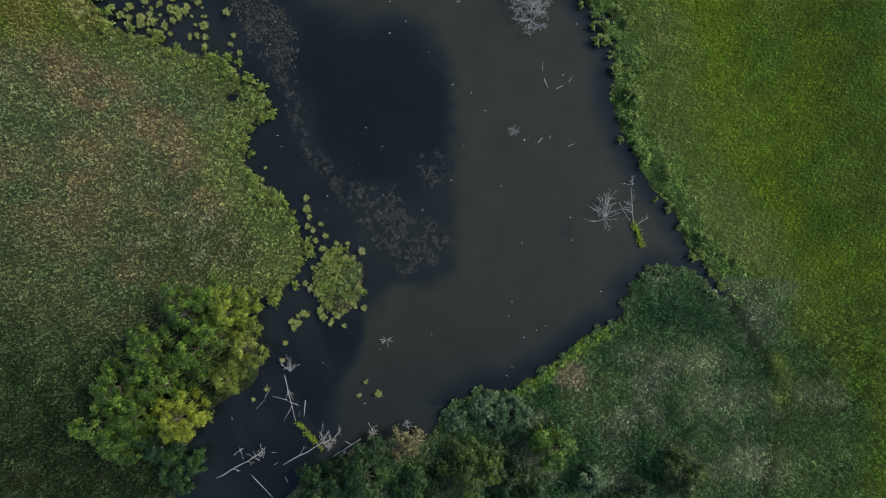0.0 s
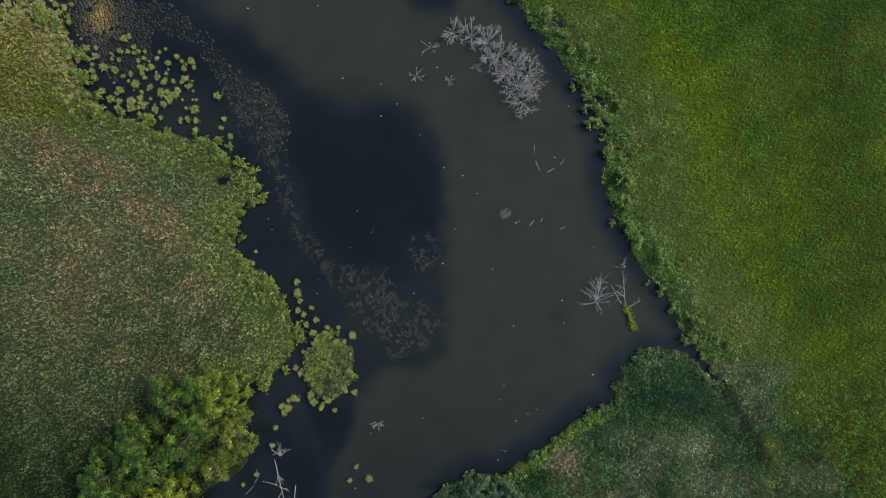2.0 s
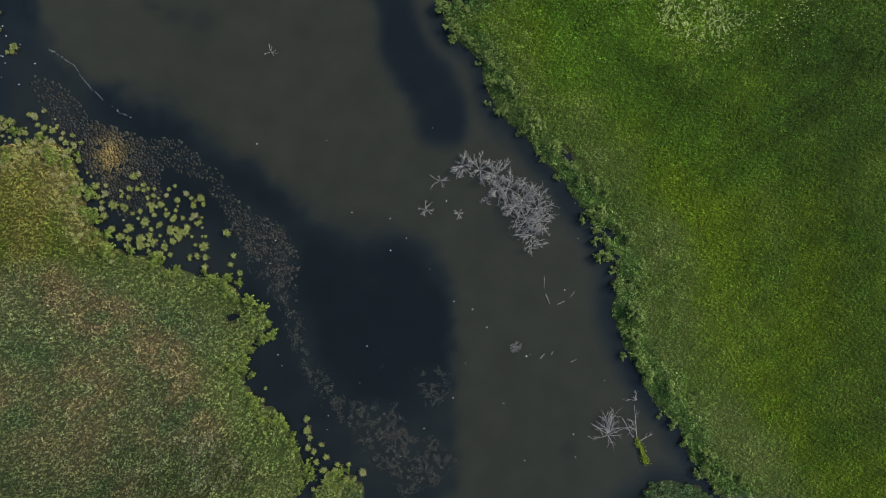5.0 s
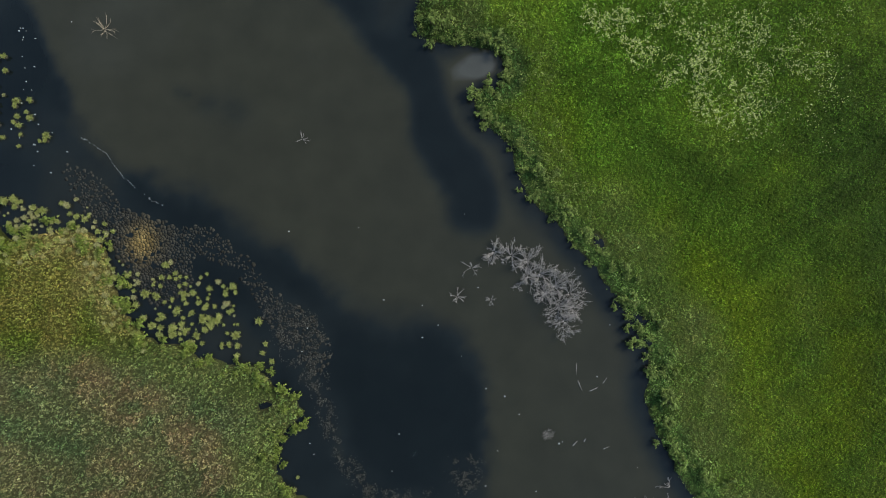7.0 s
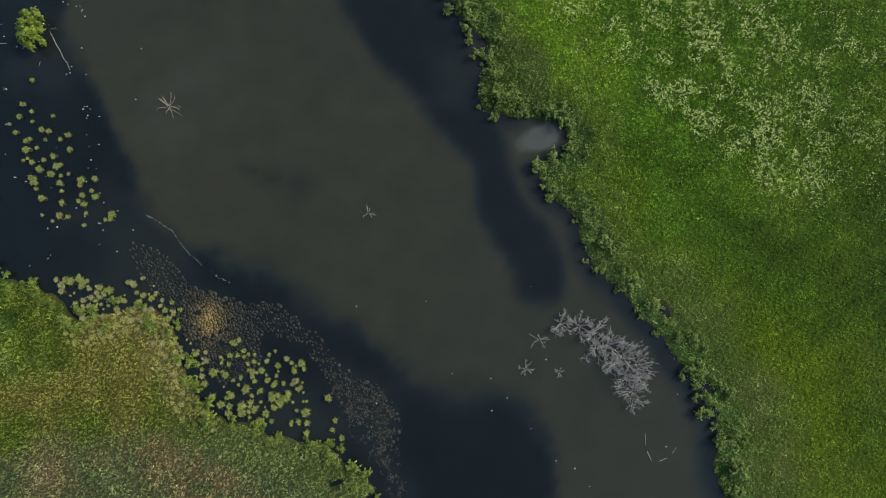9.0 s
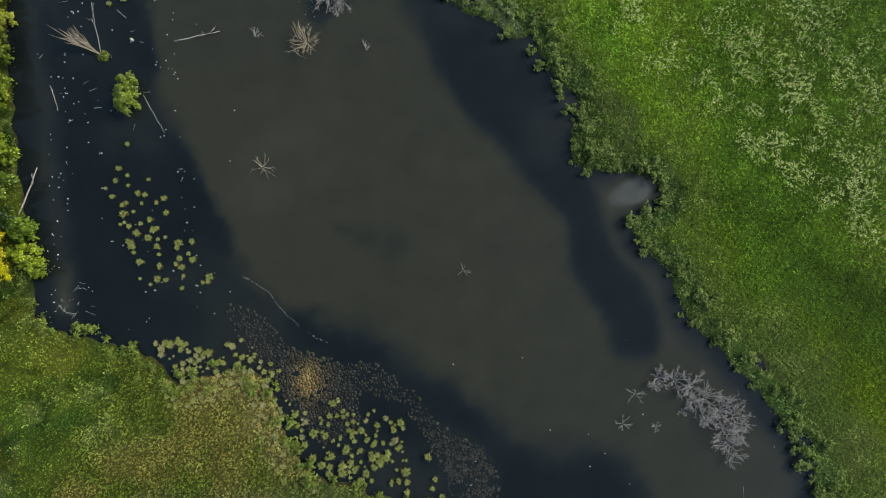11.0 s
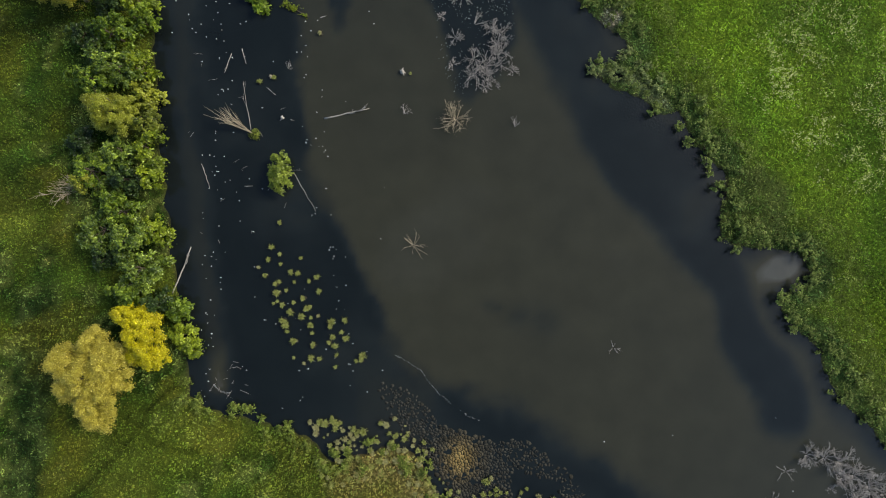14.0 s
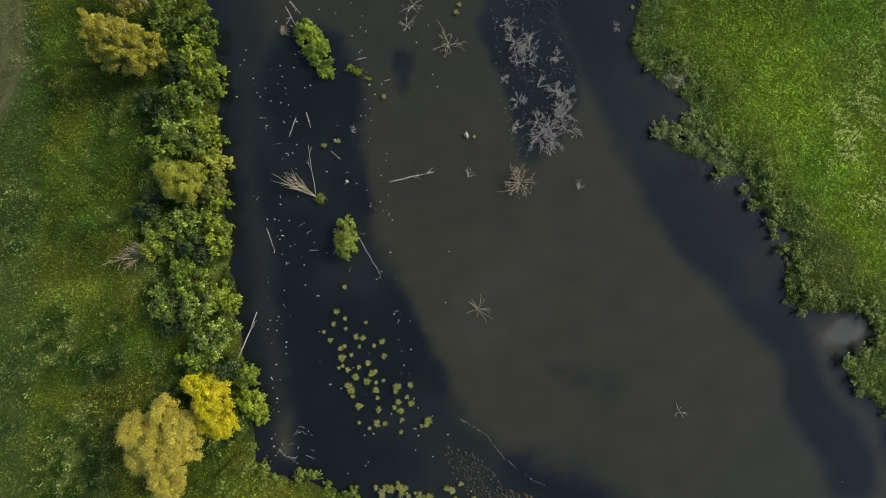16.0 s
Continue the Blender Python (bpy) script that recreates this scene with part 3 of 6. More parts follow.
MUD = [(-55, 50.2), (-50.5, 49.4), (-47.4, 45.6), (-42.1, 43.4), (-34.6, 41.8), (-31.6, 39.6), (-27, 35), (-22.4, 31.2), (-19.4, 27.4), (-20.1, 23.7), (-24.7, 27.5), (-28.5, 32), (-32.3, 38), (-38.3, 38.8),
       (-37.5, 35.1), (-42, 32.1), (-44.2, 33.6), (-47.3, 38.9), (-50.3, 42.6), (-53.4, 46.4)]


def build_water():
    xs, ys = np.arange(-92, 48, 0.55), np.arange(-62, 162, 0.55)
    X, Y = np.meshgrid(xs, ys)
    x, y = X.ravel(), Y.ravel()
    wx = x + 4.5 * (fnoise(x, y, 7, 61) - 0.5) + 0.8 * (vnoise(x, y, 0.9, 63) - 0.5)
    wy = y + 4.5 * (fnoise(x, y, 7, 65) - 0.5) + 0.8 * (vnoise(x, y, 0.9, 67) - 0.5)
    blur = 1 + 1.8 * np.exp(-((x + 10) / 13) ** 2 - ((y - 31) / 9) ** 2) + 1.2 * np.exp(-((x + 32) / 12) ** 2 - ((y - 44) / 9) ** 2)
    dark = smooth(-1.8 * blur, 1.4 * blur, depth_in(wx, wy, rounded(DARK_WEST, 4, True)))
    dark = np.maximum(dark, 0.92 * smooth(-1.9, 1.4, depth_in(0.6 * x + 0.4 * wx, 0.6 * y + 0.4 * wy, rounded(DARK_EAST, 4, True))))
    dark = np.maximum(dark, 0.9 * smooth(-1.2, 1.0, depth_in(wx, wy, rounded(DARK_SNAGS, 4, True))))
    dark = np.maximum(dark, 0.75 * smooth(-0.9, 0.6, depth_in(wx, wy, rounded(DARK_POCKET, 4, True))))
    d = raster(land, x, y)
    # darker rim along the shores
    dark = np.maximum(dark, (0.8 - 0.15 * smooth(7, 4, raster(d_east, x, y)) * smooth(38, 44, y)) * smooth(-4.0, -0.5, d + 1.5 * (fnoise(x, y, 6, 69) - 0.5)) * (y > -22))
    # thin veils of silt inside the dark parts, then painted sky reflections
    veil = 0.42 * smooth(0.42, 0.75, fnoise(x, y, 12, 71)) + 0.16 * fnoise(x, y, 4, 73)
    veil = veil + 0.30 * smooth(9, 2, raster(d_west, x, y)) * fnoise(x, y, 6, 77)
    for q in MATS + [MUD]:
        veil = veil + 0.22 * smooth(-2.0, 1.0, depth_in(wx, wy, rounded(q, 4, True)))
    # pale streaks in the south-west stand in for the sky's reflection
    sky_wisp = fnoise(x * 0.9 + y * 0.5, (y - x * 0.6) * 0.3, 3.0, 80)
    veil = veil + 0.5 * smooth(0.5, 0.75, sky_wisp) * smooth(-4, -14, y) * smooth(-8, -14, x)
    silt_and_shading = (1 - dark) * (0.74 + 0.18 * fnoise(x, y, 20, 75)) + dark * np.minimum(veil * 0.7, 0.42)
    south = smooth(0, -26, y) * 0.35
    # the strip along the west trees is darkened, bank shade put into the value
    silt_and_shading = silt_and_shading * (1 - south) * (1 - 0.45 * smooth(9, 5, raster(d_woods, x, y)))
    silt_and_shading = np.minimum(silt_and_shading, 0.9) * 0.8
    silt_and_shading *= 1 + 0.10 * np.exp(-((x + 30) / 24) ** 2 - ((y - 66) / 20) ** 2) - 0.14 * smooth(92, 108, y)
    # dark brown water and tree shadow at the west bank, painted as dark spots
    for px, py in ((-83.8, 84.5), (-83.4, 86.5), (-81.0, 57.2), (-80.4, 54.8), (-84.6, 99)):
        silt_and_shading *= 1 - 0.85 * np.exp(-((x - px) ** 2 + (y - py) ** 2) / 1.6 ** 2)
    for px, py, pa in ((-40.0, 61.0, 0.9), (-38.8, 60.6, 0.6), (-32.4, 58.8, 2.2), (-36, 59.4, 1.6), (-5.6, 8.4, 1.0), (18.6, 2.0, 1.2), (9.5, 33.5, 2.0)):
        silt_and_shading *= 1 - 0.28 * np.exp(-((x - px) ** 2 + (y - py) ** 2) / pa ** 2) * (0.5 + fnoise(x, y, 1.0, 76))
    silt_and_shading += 0.95 * np.exp(-((x - 1.1 - 0.3 * (y - 66)) / 3.0) ** 2 - ((y - 66.0) / 2.4) ** 2) * (0.55 + 0.6 * fnoise(x, y, 1.8, 78))
    silt_and_shading += 0.5 * np.exp(-((x + 76.3) / (0.7 + 0.12 * np.clip(57 - y, 0, 7))) ** 2 - ((y - 52.5) / 2.6) ** 2) + 0.35 * np.exp(-((x + 76.2) / 0.8) ** 2 - ((y - 50.8) / 0.7) ** 2)
    nx, ny = len(xs), len(ys)
    i = (np.arange(ny - 1)[:, None] * nx + np.arange(nx - 1)[None, :]).ravel()
    F = np.stack([i, i + 1, i + nx + 1, i + nx], 1)
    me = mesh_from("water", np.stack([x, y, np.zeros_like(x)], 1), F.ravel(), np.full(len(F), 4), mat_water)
    a = me.attributes.new("silt_and_shading", "FLOAT", "POINT")
    a.data.foreach_set("value", silt_and_shading.astype(np.float32))
    ripple = 0
    for rx, ry, rs in ((-19.5, 88.2, 2.6), (-16.5, 86.6, 2.4), (-13.2, 83.6, 2.2), (-10.8, 80.6, 1.8), (-22.5, 91.5, 1.6)):
        ripple = np.maximum(ripple, np.exp(-((x - rx) ** 2 + (y - ry) ** 2) / rs ** 2))
    b = me.attributes.new("ripple", "FLOAT", "POINT")
    b.data.foreach_set("value", (1.5 * ripple * (0.4 + 0.6 * fnoise(x, y, 2, 79))).astype(np.float32))
    tagged(new("water", me), "still pond water, silty grey and dark blue", "water", kind="structure")


build_ground()
build_water()

# ---------------------------------------------------------------- plant cover


near_seen = smooth(-12, 0, depth_in(gx, gy, SEEN))


def kind_of(x, y):
    return np.argmin(np.stack([raster(g, x, y) for g in (d_west, d_woods, d_south, d_east)]), axis=0)


def tufts(name, label, category, spacing, keep, blades, reach, height, blade, aspect, contrast=0.3, gain=1.0, patch=2.4, grain=0.3):
    """Plant cover as separate tufts of leaning blades over darker soil."""
    gx_, gy_ = np.meshgrid(np.arange(-127, 73, spacing), np.arange(-50, 128, spacing))
    x, y = gx_.ravel(), gy_.ravel()
    x, y = x + rng.uniform(-0.6, 0.6, len(x)) * spacing, y + rng.uniform(-0.6, 0.6, len(y)) * spacing
    k = (rng.uniform(0, 0.6, len(x)) < raster(near_seen, x, y) - 0.2) & (raster(land, x, y) > 0.05)
    x, y = x[k], y[k]
    k = rng.uniform(0, 1, len(x)) < keep(x, y)
    x, y = x[k], y[k]
    n = len(x)
    size = rng.uniform(0.6, 1.3, n) * (0.7 + 0.6 * vnoise(x, y, patch, 131))
    tone = gain * np.clip(1 + (contrast(x, y) if callable(contrast) else contrast) * rng.normal(0, 1, n), 0.25, 2.2) * (0.76 + 0.48 * vnoise(x, y, patch * 0.6, 133)) * (0.74 + 0.52 * vnoise(x, y, 0.7, 137))
    rgb = zone_color(x, y) * tone[:, None] * (1 + rng.normal(0, 0.07, (n, 3)))
    a = rng.uniform(0, 2 * np.pi, (n, blades))
    q = rng.uniform(0, 1, (n, blades)) ** 0.7
    R = reach * size[:, None] * q
    h = height * size[:, None] * (1 - 0.5 * q) * rng.uniform(0.75, 1.1, (n, blades))
    P = np.stack([x[:, None] + R * np.cos(a), y[:, None] + R * np.sin(a), ground_z(x, y)[:, None] + h], 2).reshape(-1, 3)
    axis = np.stack([0.7 * q * np.cos(a), 0.7 * q * np.sin(a), np.ones_like(a)], 2).reshape(-1, 3)
    col = np.repeat(rgb, blades, 0) * rng.uniform(1 - grain, 1 + grain, (n * blades, 1))
    s_ = rng.uniform(blade[0], blade[1], n * blades)
    return tagged(new(name, leaf_mesh(name, P, s_, aspect, 0.5, np.clip(col, 0.004, 0.8), axis=axis)), label, category, kind="stuff")


tufts("reed_bed", "olive and straw coloured reeds covering the marsh", "reeds", 0.37, lambda x, y: (kind_of(x, y) == 0) * 1.0, 7, 0.24, 0.95, (0.11, 0.31), 0.42, lambda x, y: 0.32 - 0.2 * smooth(20, 30, y), 1.4, 2.4, 0.13)
tufts("meadow_grass", "bright green meadow grass with yellowish patches", "grass", 0.40, lambda x, y: (kind_of(x, y) == 3) * 1.0, 7, 0.28, 0.26, (0.09, 0.24), 0.6, lambda x, y: 0.08 + 0.26 * smooth(52, 62, y), 1.14, 3.0, 0.1)
tufts("sedge_cover", "bluish green sedges on the low spit", "sedges", 0.44, lambda x, y: (kind_of(x, y) == 2) * 1.0, 8, 0.34, 0.85, (0.16, 0.46), 0.22, 0.27, 1.36)
tufts("rough_grass", "rough green grass behind the bank trees", "grass", 0.42, lambda x, y: (kind_of(x, y) == 1) * (track(x, y) > 2.0), 6, 0.28, 0.4, (0.1, 0.3), 0.45, lambda x, y: 0.14 + 0.34 * weedy(x, y), 1.12, 2.2, 0.14)

# ---------------------------------------------------------------- leafy shrubs along the water and over the meadow
def tall_weeds():
    """Lumpy tall weeds standing over the rough grass and the meadow."""
    n = 420000
    x, y = rng.uniform(-120, 66, n), rng.uniform(-40, 118, n)
    lump = vnoise(x, y, 1.1, 95) * 0.6 + 0.4 * vnoise(x, y, 0.5, 96)
    area = smooth(0.5, 0.66, fnoise(x, y, 8, 97))
    kind = kind_of(x, y)
    k = inside(x, y, SEEN) & (raster(land, x, y) > 0.4) & (lump > 0.5) & (((kind == 1) & (weedy(x, y) > 0.5)) | ((kind == 2) & (area > 0.1)) | ((kind == 3) & (area > 0.8) & (lump > 0.62)) | ((kind == 3) & (y > 54) & (lump > 0.47)))
    x, y, lump = x[k], y[k], lump[k]
    n = len(x)
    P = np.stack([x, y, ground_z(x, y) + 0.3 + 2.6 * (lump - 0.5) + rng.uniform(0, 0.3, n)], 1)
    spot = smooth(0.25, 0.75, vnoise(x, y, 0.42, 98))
    # low leaves get a darker tint, as shade between the clumps
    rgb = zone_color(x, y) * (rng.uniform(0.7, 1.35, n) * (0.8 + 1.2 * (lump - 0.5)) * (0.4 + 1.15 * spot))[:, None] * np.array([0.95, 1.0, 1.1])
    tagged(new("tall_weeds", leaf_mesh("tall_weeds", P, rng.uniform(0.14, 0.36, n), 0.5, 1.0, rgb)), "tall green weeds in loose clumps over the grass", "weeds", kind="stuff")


def white_flowers():
    """Umbels of white flowers in loose drifts over the north-east meadow."""
    n = 520000
    x, y = rng.uniform(-16, 52, n), rng.uniform(54, 117, n)
    core = np.zeros(n)
    for px, py, pr, pk in ((20.4, 72.2, 4.5, 1.0), (23.6, 76.5, 5, 0.9), (29.5, 65.7, 4, 0.9), (33, 60.2, 3.4, 1.0), (26.8, 63, 3, 0.5), (38.4, 70, 5, 0.4), (44, 64.5, 3.4, 0.3), (15.6, 70, 3, 0.6), (41, 77, 4, 0.35),
                           (49, 76.5, 3, 0.3), (0.8, 92.8, 3.2, 0.7), (7.5, 84.6, 3.6, 0.75), (3.1, 96, 3, 0.5), (15.3, 78.4, 4, 0.75), (11, 92, 3, 0.4), (24.8, 90, 4, 0.35), (18, 84, 4, 0.6), (30, 80, 6, 0.4), (10, 101, 5, 0.35)):
        core = np.maximum(core, pk * np.exp(-((x - px) ** 2 + (y - py) ** 2) / pr ** 2 * 0.55))
    edge = smooth(-1.5, 3, (y - 60) + 0.62 * (x - 27) - 1 + 3 * (fnoise(x, y, 6, 84) - 0.5))
    k = (rng.uniform(0, 1, n) < (0.02 + 1.5 * core) * smooth(0.36, 0.7, fnoise(x, y, 2.2, 83)) * smooth(0.3, 0.7, vnoise(x, y, 0.3, 86)) * edge) & (raster(d_east, x, y) > 9) & (raster(land, x, y) > 0)
    x, y = x[k], y[k]
    n = len(x)
    P = np.stack([x, y, ground_z(x, y) + rng.uniform(0.35, 0.7, n)], 1)
    rgb = np.where(rng.uniform(0, 1, (n, 1)) < 0.65, lin(206, 214, 146)[None, :], lin(174, 196, 88)[None, :]) * rng.uniform(0.6, 1.15, (n, 1))
    me = leaf_mesh("white_flower_umbels", P, rng.uniform(0.08, 0.2, n), 0.85, 0.4, rgb)
    tagged(new("white_flower_umbels", me), "creamy white flower umbels scattered over the meadow", "flowers", kind="stuff")


def bank_thicket():
    """Low leafy growth in a belt along the east shore."""
    n = 175000
    x, y = rng.uniform(-32, 48, n), rng.uniform(-12, 118, n)
    d, de = raster(land, x, y), raster(d_east, x, y)
    lump = vnoise(x, y, 1.35, 91)
    k = (d > -0.3) & (de < 4.6 + 1.6 * smooth(42, 50, y) + 6 * (fnoise(x, y, 5, 93) - 0.5)) & (kind_of(x, y) == 3) & (lump > 0.25) & (np.hypot(x - 1.0, y - 65.8) > 2.6)
    x, y, lump = x[k], y[k], lump[k]
    n = len(x)
    low = smooth(0.6, 2.4, line_distance(x, y, np.array([(-24, 93.4), (-19.5, 92), (-15.5, 88.4)])))
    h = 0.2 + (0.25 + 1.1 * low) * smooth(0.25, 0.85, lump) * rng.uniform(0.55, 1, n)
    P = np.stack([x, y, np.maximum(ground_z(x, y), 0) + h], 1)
    # colour follows lump height, painting shade into the hollows between lumps
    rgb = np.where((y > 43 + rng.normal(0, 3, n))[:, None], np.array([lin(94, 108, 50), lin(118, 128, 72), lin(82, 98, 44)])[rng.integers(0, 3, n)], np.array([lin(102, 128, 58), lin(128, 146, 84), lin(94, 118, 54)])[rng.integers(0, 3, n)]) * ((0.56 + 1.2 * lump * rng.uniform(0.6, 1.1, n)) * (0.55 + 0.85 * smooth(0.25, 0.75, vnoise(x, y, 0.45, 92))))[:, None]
    e = 0.12
    gxl = (vnoise(x + e, y, 1.35, 91) - vnoise(x - e, y, 1.35, 91)) / (2 * e)
    gyl = (vnoise(x, y + e, 1.35, 91) - vnoise(x, y - e, 1.35, 91)) / (2 * e)
    out = np.stack([-1.6 * gxl, -1.6 * gyl, np.ones(n)], 1)
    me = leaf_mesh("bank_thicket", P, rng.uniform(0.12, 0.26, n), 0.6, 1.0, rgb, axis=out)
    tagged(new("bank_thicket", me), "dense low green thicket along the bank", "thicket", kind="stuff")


tall_weeds()
white_flowers()
bank_thicket()


def leaf_ball(center, rx, rz, n, r, flat=0.0):
    """Places and outward directions over a lumpy dome."""
    v = r.normal(0, 1, (n, 3))
    v[:, 2] = np.abs(v[:, 2]) * (1 - flat) + 0.1 * v[:, 2]
    v /= np.linalg.norm(v, axis=1)[:, None]
    rad = (r.uniform(0.6, 1.0, n) + np.abs(r.normal(0, 0.13, n)))[:, None]
    return np.array(center) + v * rad * np.array([rx, rx, rz]), v


def shrub_meshes(seed, radius=0.62, height=0.95, colors=((108, 132, 56), (150, 166, 84)), leaves=300, leaf=0.16):
    r = np.random.default_rng(seed)
    lumps = int(r.integers(5, 9))
    a = 2 * np.pi * (np.arange(lumps) * 0.382 + r.uniform(-0.1, 0.1, lumps))
    q = radius * r.uniform(0.1, 0.85, lumps)
    C = np.stack([q * np.cos(a), q * np.sin(a), height * r.uniform(0.3, 0.75, lumps) * (1.1 - 0.4 * q / radius)], 1)
    P, D, tone = spray_points(C, radius * r.uniform(0.35, 0.62, lumps), r.uniform(0.75, 1.25, lumps), r, 7, max(5, leaves // lumps // 7), 0.6, 0.3, 0.14)
    k = r.uniform(0, 1, (len(P), 1))
    # tone carries each lump's inner shade into the leaf tint
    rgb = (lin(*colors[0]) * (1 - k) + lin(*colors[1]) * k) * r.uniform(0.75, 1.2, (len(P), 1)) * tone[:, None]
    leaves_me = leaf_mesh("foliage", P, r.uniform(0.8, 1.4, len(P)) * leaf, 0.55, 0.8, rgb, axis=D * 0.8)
    items = []
    for k in range(5):
        a = r.uniform(0, 2 * np.pi)
        items.append(tube_arrays(bent((0, 0, -0.15), (0.5 * np.cos(a), 0.5 * np.sin(a), 0.9), height * 0.8, r)[0], np.linspace(0.03, 0.012, 6), 4))
    return leaves_me, mesh_from("rootstock", *join_arrays(items), mat_bark)


def place_pair(name, x, y, z, turn, scale, first, second, names, label, category, group):
    ob = new(name)
    ob.matrix_world = pose(x, y, z, 0, 0, turn) @ Matrix.Scale(scale, 4)
    part(names[0], first, ob)
    part(names[1], second, ob)
    return tagged(ob, label, category, group)


# single shrubs standing at the east water's edge
bank_kinds = [shrub_meshes(100 + k, 0.62, 0.95, ((100, 122, 56), (138, 152, 84)), 380, 0.14) for k in range(6)]
r = np.random.default_rng(5)
along = rounded(EAST[:-2], 24)
step = np.concatenate([[0], np.cumsum(np.linalg.norm(np.diff(along, axis=0), axis=1))])
s = 3.0
while s < step[-1]:
    i = int(np.searchsorted(step, s))
    x, y = along[min(i, len(along) - 1)]
    back_row = r.uniform(0, 1) < 0.5
    out = np.array([x + r.normal(2.4 if back_row else 0.5, 0.8), y + r.normal(1.4 if back_row else 0.3, 0.8)])
    size = r.uniform(0.5, 1.0) if r.uniform(0, 1) < 0.6 else r.uniform(1.0, 1.9)
    spur = math.hypot(x + 21, y - 92.4) < 4.2
    if -12 < y < 116 and math.hypot(out[0] - 1.0, out[1] - 65.8) > 2.7 and not spur:
        me1, me2 = bank_kinds[r.integers(0, 6)]
        place_pair("bank_shrub", out[0], out[1], max(0.0, float(ground_z(np.array([out[0]]), np.array([out[1]]))[0])) - 0.02, r.uniform(0, 360), size, me1, me2, ("foliage", "rootstock"),
                   "rounded green shrub at the water's edge", "shrub", "shrubs along the east bank")
    s += r.uniform(0.35, 0.95)
EAST_CLUMPS = [(21.4, 31.6), (21.5, 30.1), (22.9, 30.1), (22.1, 28.1), (22.9, 27.9), (18.2, 40.4), (16.2, 42.6), (-22.9, 93.7), (-20.5, 92.9), (-18.2, 92), (-24.6, 94.2), (-13.6, 85.2), (-12.2, 83.2),
               (-10, 80.4), (-8.6, 77), (-26.9, 105.6), (-22.6, 100.8), (-16.6, 88.2), (-19.4, 91), (-9.4, 79)]
SPUR = [(-25.6, 93.5), (-24.4, 93.2), (-23.2, 92.6), (-22.2, 93.6), (-21.2, 94.8), (-20.2, 95.6), (-20.8, 93.2), (-19.4, 94.2), (-18.6, 92.6), (-17.6, 91.6), (-19.2, 91.2), (-16.8, 90.4), (-20.4, 91.8), (-18, 93.8), (-21.9, 92.2), (-16.2, 91.8)]
grey_kinds = [shrub_meshes(120 + k, 0.75, 0.9, ((108, 128, 70), (148, 158, 102)), 420, 0.13) for k in range(3)]
for x, y in SPUR:
    me1, me2 = grey_kinds[r.integers(0, 3)]
    place_pair("bank_shrub", x + r.normal(0, 0.2), y + r.normal(0, 0.2), 0.0, r.uniform(0, 360), r.uniform(0.9, 1.5), me1, me2, ("foliage", "rootstock"),
               "pale grey-green shrub on the low spur", "shrub", "shrubs on the spur")
for x, y in EAST_CLUMPS:
    me1, me2 = bank_kinds[r.integers(0, 6)]
    place_pair("bank_shrub", x, y, 0.0, r.uniform(0, 360), r.uniform(0.9, 1.6), me1, me2, ("foliage", "rootstock"),
               "rounded green shrub growing out of the shallow water", "shrub", "shrubs along the east bank")

# leafy fringe of the west marsh and the islet
fringe_kinds = [shrub_meshes(140 + k, 0.7, 0.9, ((92, 114, 44), (136, 146, 72)), 380, 0.14) for k in range(6)]
along = np.vstack([rounded(WEST[5:], 24), rounded(WEST_WOODS[:3], 24)])
step = np.concatenate([[0], np.cumsum(np.linalg.norm(np.diff(along, axis=0), axis=1))])
s = 1.0
while s < step[-1]:
    i = int(np.searchsorted(step, s))
    x, y = along[min(i, len(along) - 1)]
    x, y = x + r.normal(-0.3, 0.8), y + r.normal(-0.3, 0.8)
    me1, me2 = fringe_kinds[r.integers(0, 6)]
    place_pair("marsh_shrub", x, y, max(0.0, float(ground_z(np.array([x]), np.array([y]))[0])) - 0.02, r.uniform(0, 360), r.uniform(0.7, 1.5), me1, me2, ("foliage", "rootstock"),
               "light green leafy marsh plant at the reed bed's edge", "shrub", "plants along the marsh edge")
    s += r.uniform(0.7, 1.5)
for k in range(38):
    a, q = r.uniform(0, 2 * np.pi), r.uniform(0, 1) ** 0.5
    x, y = ISLET[0] - 0.3 + 3.3 * q * np.cos(a), ISLET[1] + 0.4 + 4.2 * q * np.sin(a)
    me1, me2 = fringe_kinds[r.integers(0, 6)]
    place_pair("marsh_shrub", x, y, 0.0, r.uniform(0, 360), r.uniform(0.5, 1.2), me1, me2, ("foliage", "rootstock"),
               "light green leafy marsh plant on the islet", "shrub", "plants on the islet")


spit_kinds = [shrub_meshes(160 + k, 0.6, 0.8, ((66, 94, 56), (112, 130, 84)), 220, 0.2) for k in range(5)]
along = rounded(SOUTH[4:], 24)
step = np.concatenate([[0], np.cumsum(np.linalg.norm(np.diff(along, axis=0), axis=1))])
s = 0.5
while s < step[-1]:
    i = int(np.searchsorted(step, s))
    x, y = along[min(i, len(along) - 1)]
    x, y = x + r.normal(0.2, 0.5), y + r.normal(-0.5, 0.5)
    me1, me2 = spit_kinds[r.integers(0, 5)]
    place_pair("sedge_clump", x, y, max(0.0, float(ground_z(np.array([x]), np.array([y]))[0])) - 0.05, r.uniform(0, 360), r.uniform(0.45, 1.15), me1, me2, ("foliage", "rootstock"),
               "bluish green sedge clump hanging over the water", "sedge", "sedge clumps along the spit")
    s += r.uniform(0.5, 1.3)

